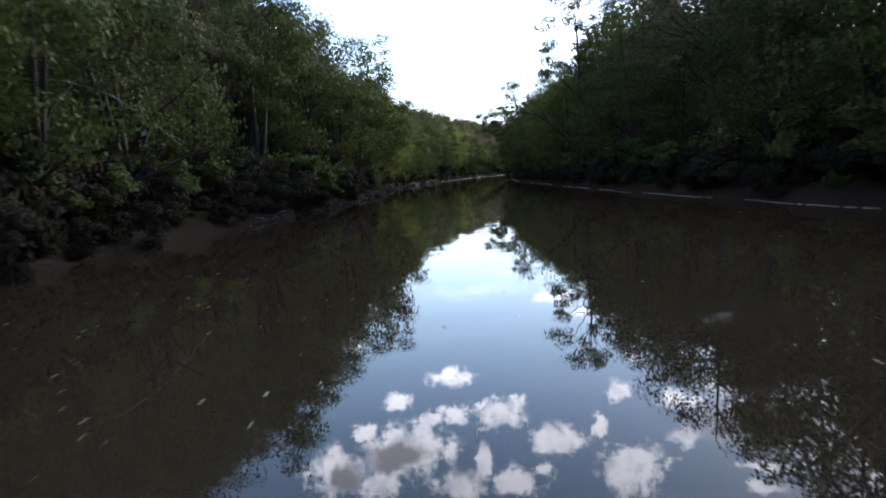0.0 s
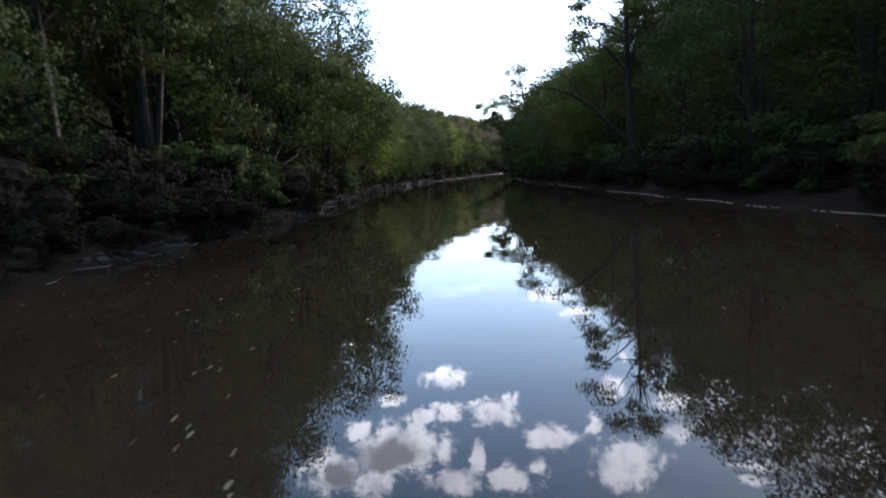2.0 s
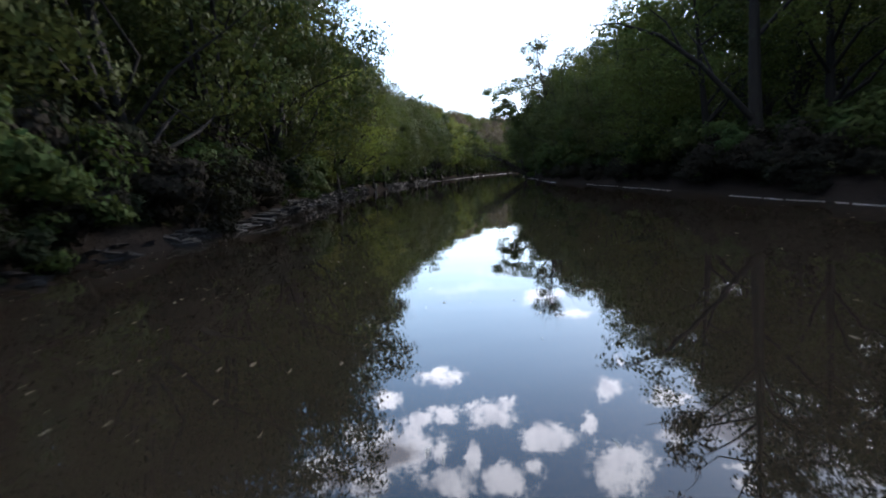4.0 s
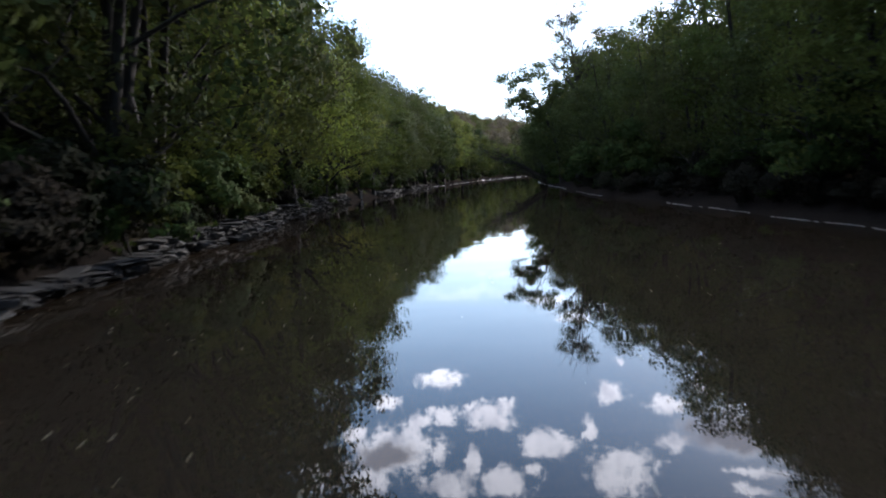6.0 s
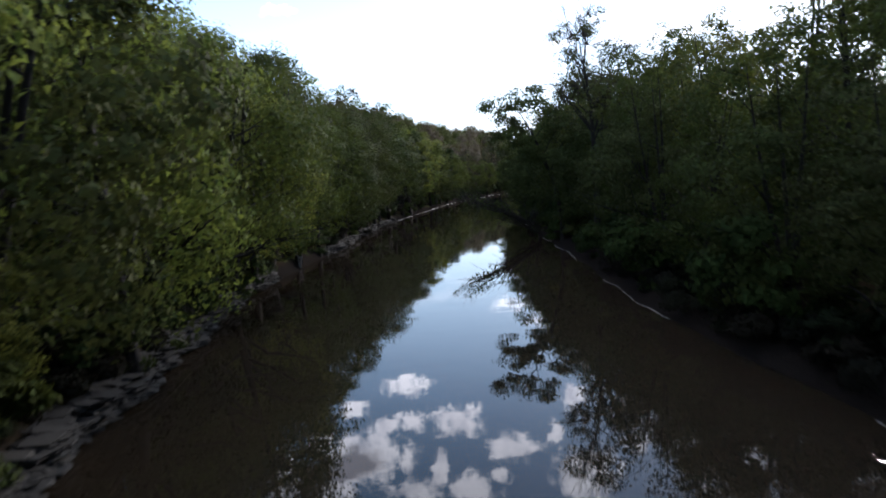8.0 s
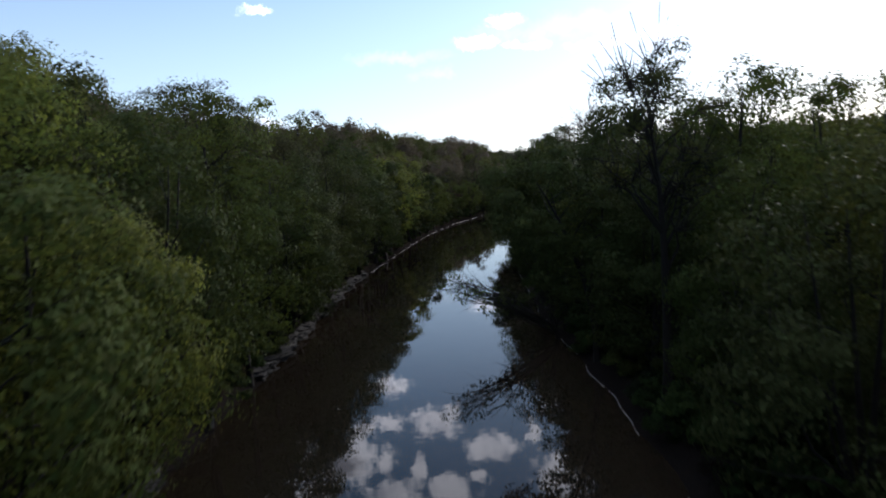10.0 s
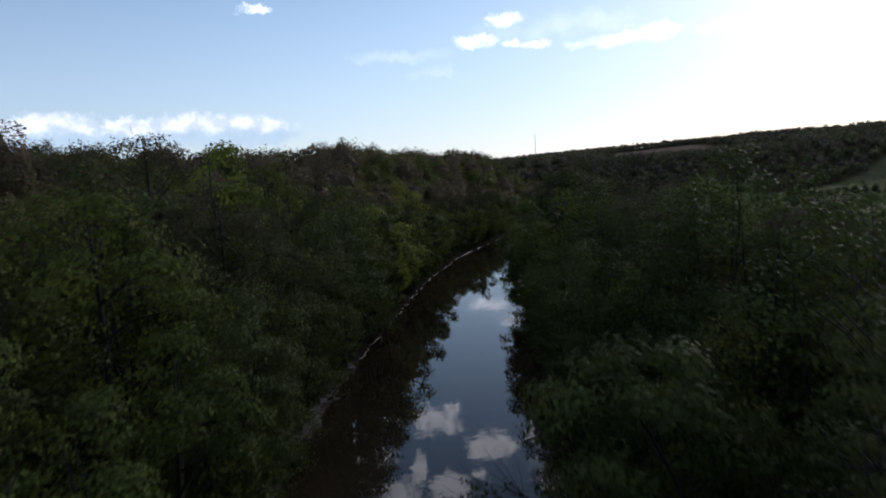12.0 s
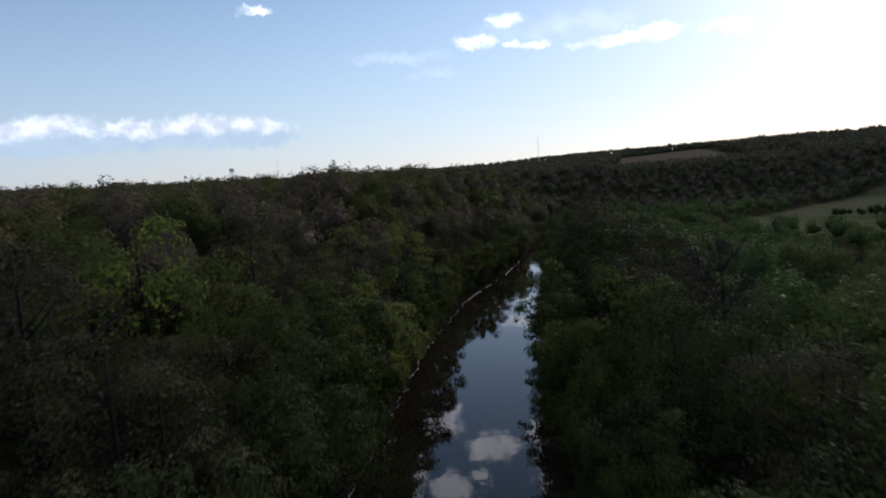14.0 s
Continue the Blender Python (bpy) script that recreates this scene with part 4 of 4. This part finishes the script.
def ledge(y0, y1, layers, label, group, seed, back=0.03, rough=1.0, size=1.0, fill=0.93):
    """Thin beds of broken rock, one above the other, nearly upright, some standing proud."""
    r = np.random.default_rng(seed)
    root = tagged(new("rock_ledge"), label, "rock", group)
    z = 0.0
    for k in range(layers):
        bed = r.uniform(0.07, 0.14)
        proud = r.choice((-0.10, 0.0, 0.08, 0.2))
        y = y0 + r.uniform(0, 0.8)
        while y < y1:
            long = r.choice((0.18, 0.3, 0.45, 0.7)) * r.uniform(0.8, 1.2) * size
            if r.random() < fill:
                ob = new("stone", STONES[int(r.integers(8))])
                d = 0.28 - back * k + proud + r.normal(0, 0.1 * rough)
                ob.parent = root
                yy = y + long / 2
                tilt = math.degrees(math.atan(float(bank_left(yy + 1) - bank_left(yy - 1)) / 2))
                dip = 0.05 * math.sin(yy * 0.35 + k * 0.2)
                ob.matrix_basis = pose(float(bank_left(yy)) + d - 0.45, yy, z + dip + bed / 2 + r.normal(0, 0.012 * rough), r.normal(0, 2.0 * rough), r.normal(3, 4 * rough), r.normal(0, 8 * rough) - tilt) @ Matrix.Diagonal((r.uniform(0.7, 1.0), long * 1.05, bed * r.uniform(0.9, 1.15), 1))
            y += long * r.uniform(0.9, 1.02)
        z += bed * 0.95
    return root


for seed, (y0, y1, layers) in enumerate(((55, 63, 3), (63, 70, 5), (70, 77, 7), (77, 86, 9), (86, 95, 9), (95, 106, 9), (106, 118, 9))):
    ledge(y0, y1, layers, "dark grey layered rock face rising from the water", "rock ledges", seed + 1)
ledge(34, 58, 3, "scattered flat stones half sunk in the mud bank", "rock ledges", 14, 0.25, 2.5, 0.5, 0.4)
ledge(132, 178, 6, "pale broken rock ledge below overhanging trees", "rock ledges", 15, 0.06, 1.6, 1.8)

# ---- leaves and bits of foam on the water ----
r = np.random.default_rng(7)
bits, count = [], 1100
ys = r.uniform(1, 70, count)
for y in ys:
    x = r.uniform(float(bank_left(y)) + 0.6, float(bank_right(y)) - 0.6)
    if r.random() < 0.45:
        x = -abs(x) * 0.9
        x = max(x, float(bank_left(y)) + 0.5)
    s, a = r.uniform(0.010, 0.034), r.uniform(0, 6.28)
    u, v = np.array((math.cos(a), math.sin(a), 0)) * s, np.array((-math.sin(a), math.cos(a), 0)) * s * r.uniform(0.3, 0.8)
    p = np.array((x, y, 0.006))
    bits += [[p - u - v * 0.3, p + v, p + u], [p - u - v * 0.3, p + u, p - v]]
tagged(leaves_mesh("floating_leaves", bits, FLOAT_LEAF), "small pale leaves and foam flecks drifting on brown water", "leaves", kind="stuff")


# ---- dead wood ----
def dead_branch(name, points, radius, label, twigs, seed):
    q = np.random.default_rng(seed)
    verts, faces = [], []
    key = np.array([points[0], *points, points[-1]], float)
    pts = []
    for i in range(1, len(key) - 2):
        for u in np.linspace(0, 1, 5)[:-1]:
            a, b, c, e = key[i - 1], key[i], key[i + 1], key[i + 2]
            pts.append(0.5 * (2 * b + (c - a) * u + (2 * a - 5 * b + 4 * c - e) * u * u + (3 * b - a - 3 * c + e) * u ** 3))
    pts.append(key[-2])
    n = len(pts)
    tube(verts, faces, pts, [radius * (1 - 0.8 * i / (n - 1)) for i in range(n)], 6)
    for _ in range(twigs):
        i = int(q.integers(1, n))
        e = pts[i] + q.normal(0, 0.5, 3) + (0, 0, 0.3)
        tube(verts, faces, (pts[i], (pts[i] + e) / 2 + q.normal(0, 0.06, 3), e), (radius * 0.35, radius * 0.22, 0.008), 5)
    return tagged(part(name, verts, faces, DEADWOOD), label, "branch")


def on_bank(y, d, z):
    x = float(bank_left(y)) - d
    return (x, y, float(ground_z(x, y)) + z)


dead_branch("dead_snag", (on_bank(21, 5.5, -0.2), on_bank(21.5, 4.4, 3.0), on_bank(22.3, 2.6, 5.0), on_bank(23.5, 0.5, 5.0), on_bank(24.5, -1.2, 4.1)), 0.055, "bare pale dead snag arching out of the leaves", 5, 9)
dead_branch("fallen_log", (on_bank(57, 3.2, 0.3), on_bank(58, 1.6, 0.2), on_bank(59.2, 0.2, 0.1), on_bank(60, -0.7, 0.15)), 0.13, "fallen grey log sloping down to the water", 3, 2)
dead_branch("stump", (on_bank(124.2, 0.1, -0.3), on_bank(124.3, 0.0, 0.4), on_bank(124.4, -0.15, 1.1)), 0.16, "short pale broken stump standing at the water's edge", 3, 3)
dead_branch("dead_branch", (on_bank(96, 2.0, 0.4), on_bank(96.5, 0.6, 1.0), on_bank(97.2, -0.9, 0.9)), 0.06, "bare grey branch reaching out from the bank", 4, 4)


# ---- far landmarks ----
def lathe(profile, sides=14):
    verts = [(rad * math.cos(2 * math.pi * k / sides), rad * math.sin(2 * math.pi * k / sides), z) for rad, z in profile for k in range(sides)]
    faces = [(i * sides + k, i * sides + (k + 1) % sides, (i + 1) * sides + (k + 1) % sides, (i + 1) * sides + k) for i in range(len(profile) - 1) for k in range(sides)]
    return verts, faces


def water_tower(x, y, top):
    base = float(ground_z(x, y))
    root = tagged(new("water_tower"), "white water tower on thin legs on the horizon", "tower")
    root.matrix_basis = pose(x, y, base)
    h = top - base
    part("tank", *lathe(((0.1, h - 11), (4, h - 10), (7, h - 7.5), (7.4, h - 5), (7, h - 2.6), (4, h - 0.6), (0.1, h))), WHITE_PAINT, root)
    part("riser", *lathe(((0.9, 0), (0.9, h - 10.5)), 8), WHITE_PAINT, root)
    for k in range(6):
        v, f = [], []
        c, s = math.cos(k * math.pi / 3), math.sin(k * math.pi / 3)
        tube(v, f, ((8.5 * c, 8.5 * s, -1), (7 * c, 7 * s, h - 6)), (0.55, 0.45), 6)
        part("leg", v, f, WHITE_PAINT, root)


def radio_mast(x, y, top, label):
    base = float(ground_z(x, y))
    root = tagged(new("radio_mast"), label, "mast", "radio masts")
    root.matrix_basis = pose(x, y, base)
    h = top - base
    for k in range(3):
        v, f = [], []
        c, s = math.cos(k * 2.094), math.sin(k * 2.094)
        tube(v, f, ((0.6 * c, 0.6 * s, -1), (0.35 * c, 0.35 * s, h)), (0.14, 0.12), 5)
        part("mast_leg", v, f, STEEL, root)
    v, f = [], []
    z = 1.0
    while z < h - 2:
        tube(v, f, ((0.55, 0, z), (-0.28, 0.48, z + 1.5)), (0.05, 0.05), 4)
        z += 3
    part("bracing", v, f, STEEL, root)
    part("beacon", *lathe(((0.02, h), (0.3, h + 0.1), (0.3, h + 0.9), (0.02, h + 1.1)), 8), STEEL, root)


def barn(x, y, z, long, deep, tall, turn, label):
    root = tagged(new("barn"), label, "building", "farm buildings")
    root.matrix_basis = pose(x, y, z, 0, 0, turn)
    a, b = long / 2, deep / 2
    part("wall", [(-a, -b, 0), (a, -b, 0), (a, b, 0), (-a, b, 0), (-a, -b, tall), (a, -b, tall), (a, b, tall), (-a, b, tall), (-a, 0, tall + deep * 0.22), (a, 0, tall + deep * 0.22)],
         [(0, 1, 5, 4), (2, 3, 7, 6), (1, 2, 6, 9, 5), (3, 0, 4, 8, 7)], SIDING, root, smooth=False)
    e, h = 0.6, tall + deep * 0.22
    part("roof", [(-a - e, -b - e, tall - 0.2), (a + e, -b - e, tall - 0.2), (a + e, 0, h + 0.1), (-a - e, 0, h + 0.1), (a + e, b + e, tall - 0.2), (-a - e, b + e, tall - 0.2),
                  (-a - e, -b - e, tall + 0.05), (a + e, -b - e, tall + 0.05), (a + e, 0, h + 0.35), (-a - e, 0, h + 0.35), (a + e, b + e, tall + 0.05), (-a - e, b + e, tall + 0.05)],
         [(0, 1, 2, 3), (3, 2, 4, 5), (6, 7, 8, 9), (9, 8, 10, 11), (0, 1, 7, 6), (5, 4, 10, 11)], ROOF, root, smooth=False)
    part("door", [(-2.2, -b - 0.05, 0), (2.2, -b - 0.05, 0), (2.2, -b - 0.05, tall * 0.8), (-2.2, -b - 0.05, tall * 0.8), (-2.2, -b + 0.05, 0), (2.2, -b + 0.05, 0), (2.2, -b + 0.05, tall * 0.8), (-2.2, -b + 0.05, tall * 0.8)],
         [(0, 1, 2, 3), (4, 5, 1, 0), (3, 2, 6, 7), (1, 5, 6, 2), (4, 0, 3, 7)], ROOF, root, smooth=False)


water_tower(-397, 1985, 96.0)
radio_mast(-316, 2305, 136, "thin steel radio mast far off on the horizon")
radio_mast(239, 1023, 78, "slim steel mast rising above the far woods")
for k, (px, py, long) in enumerate(((-225, 1910, 46), (-160, 1900, 60), (-285, 1925, 30))):
    barn(px, py, float(ground_z(px, py)), long, 16, 6, 4 * k - 4, "long pale farm building with a grey roof on the horizon")
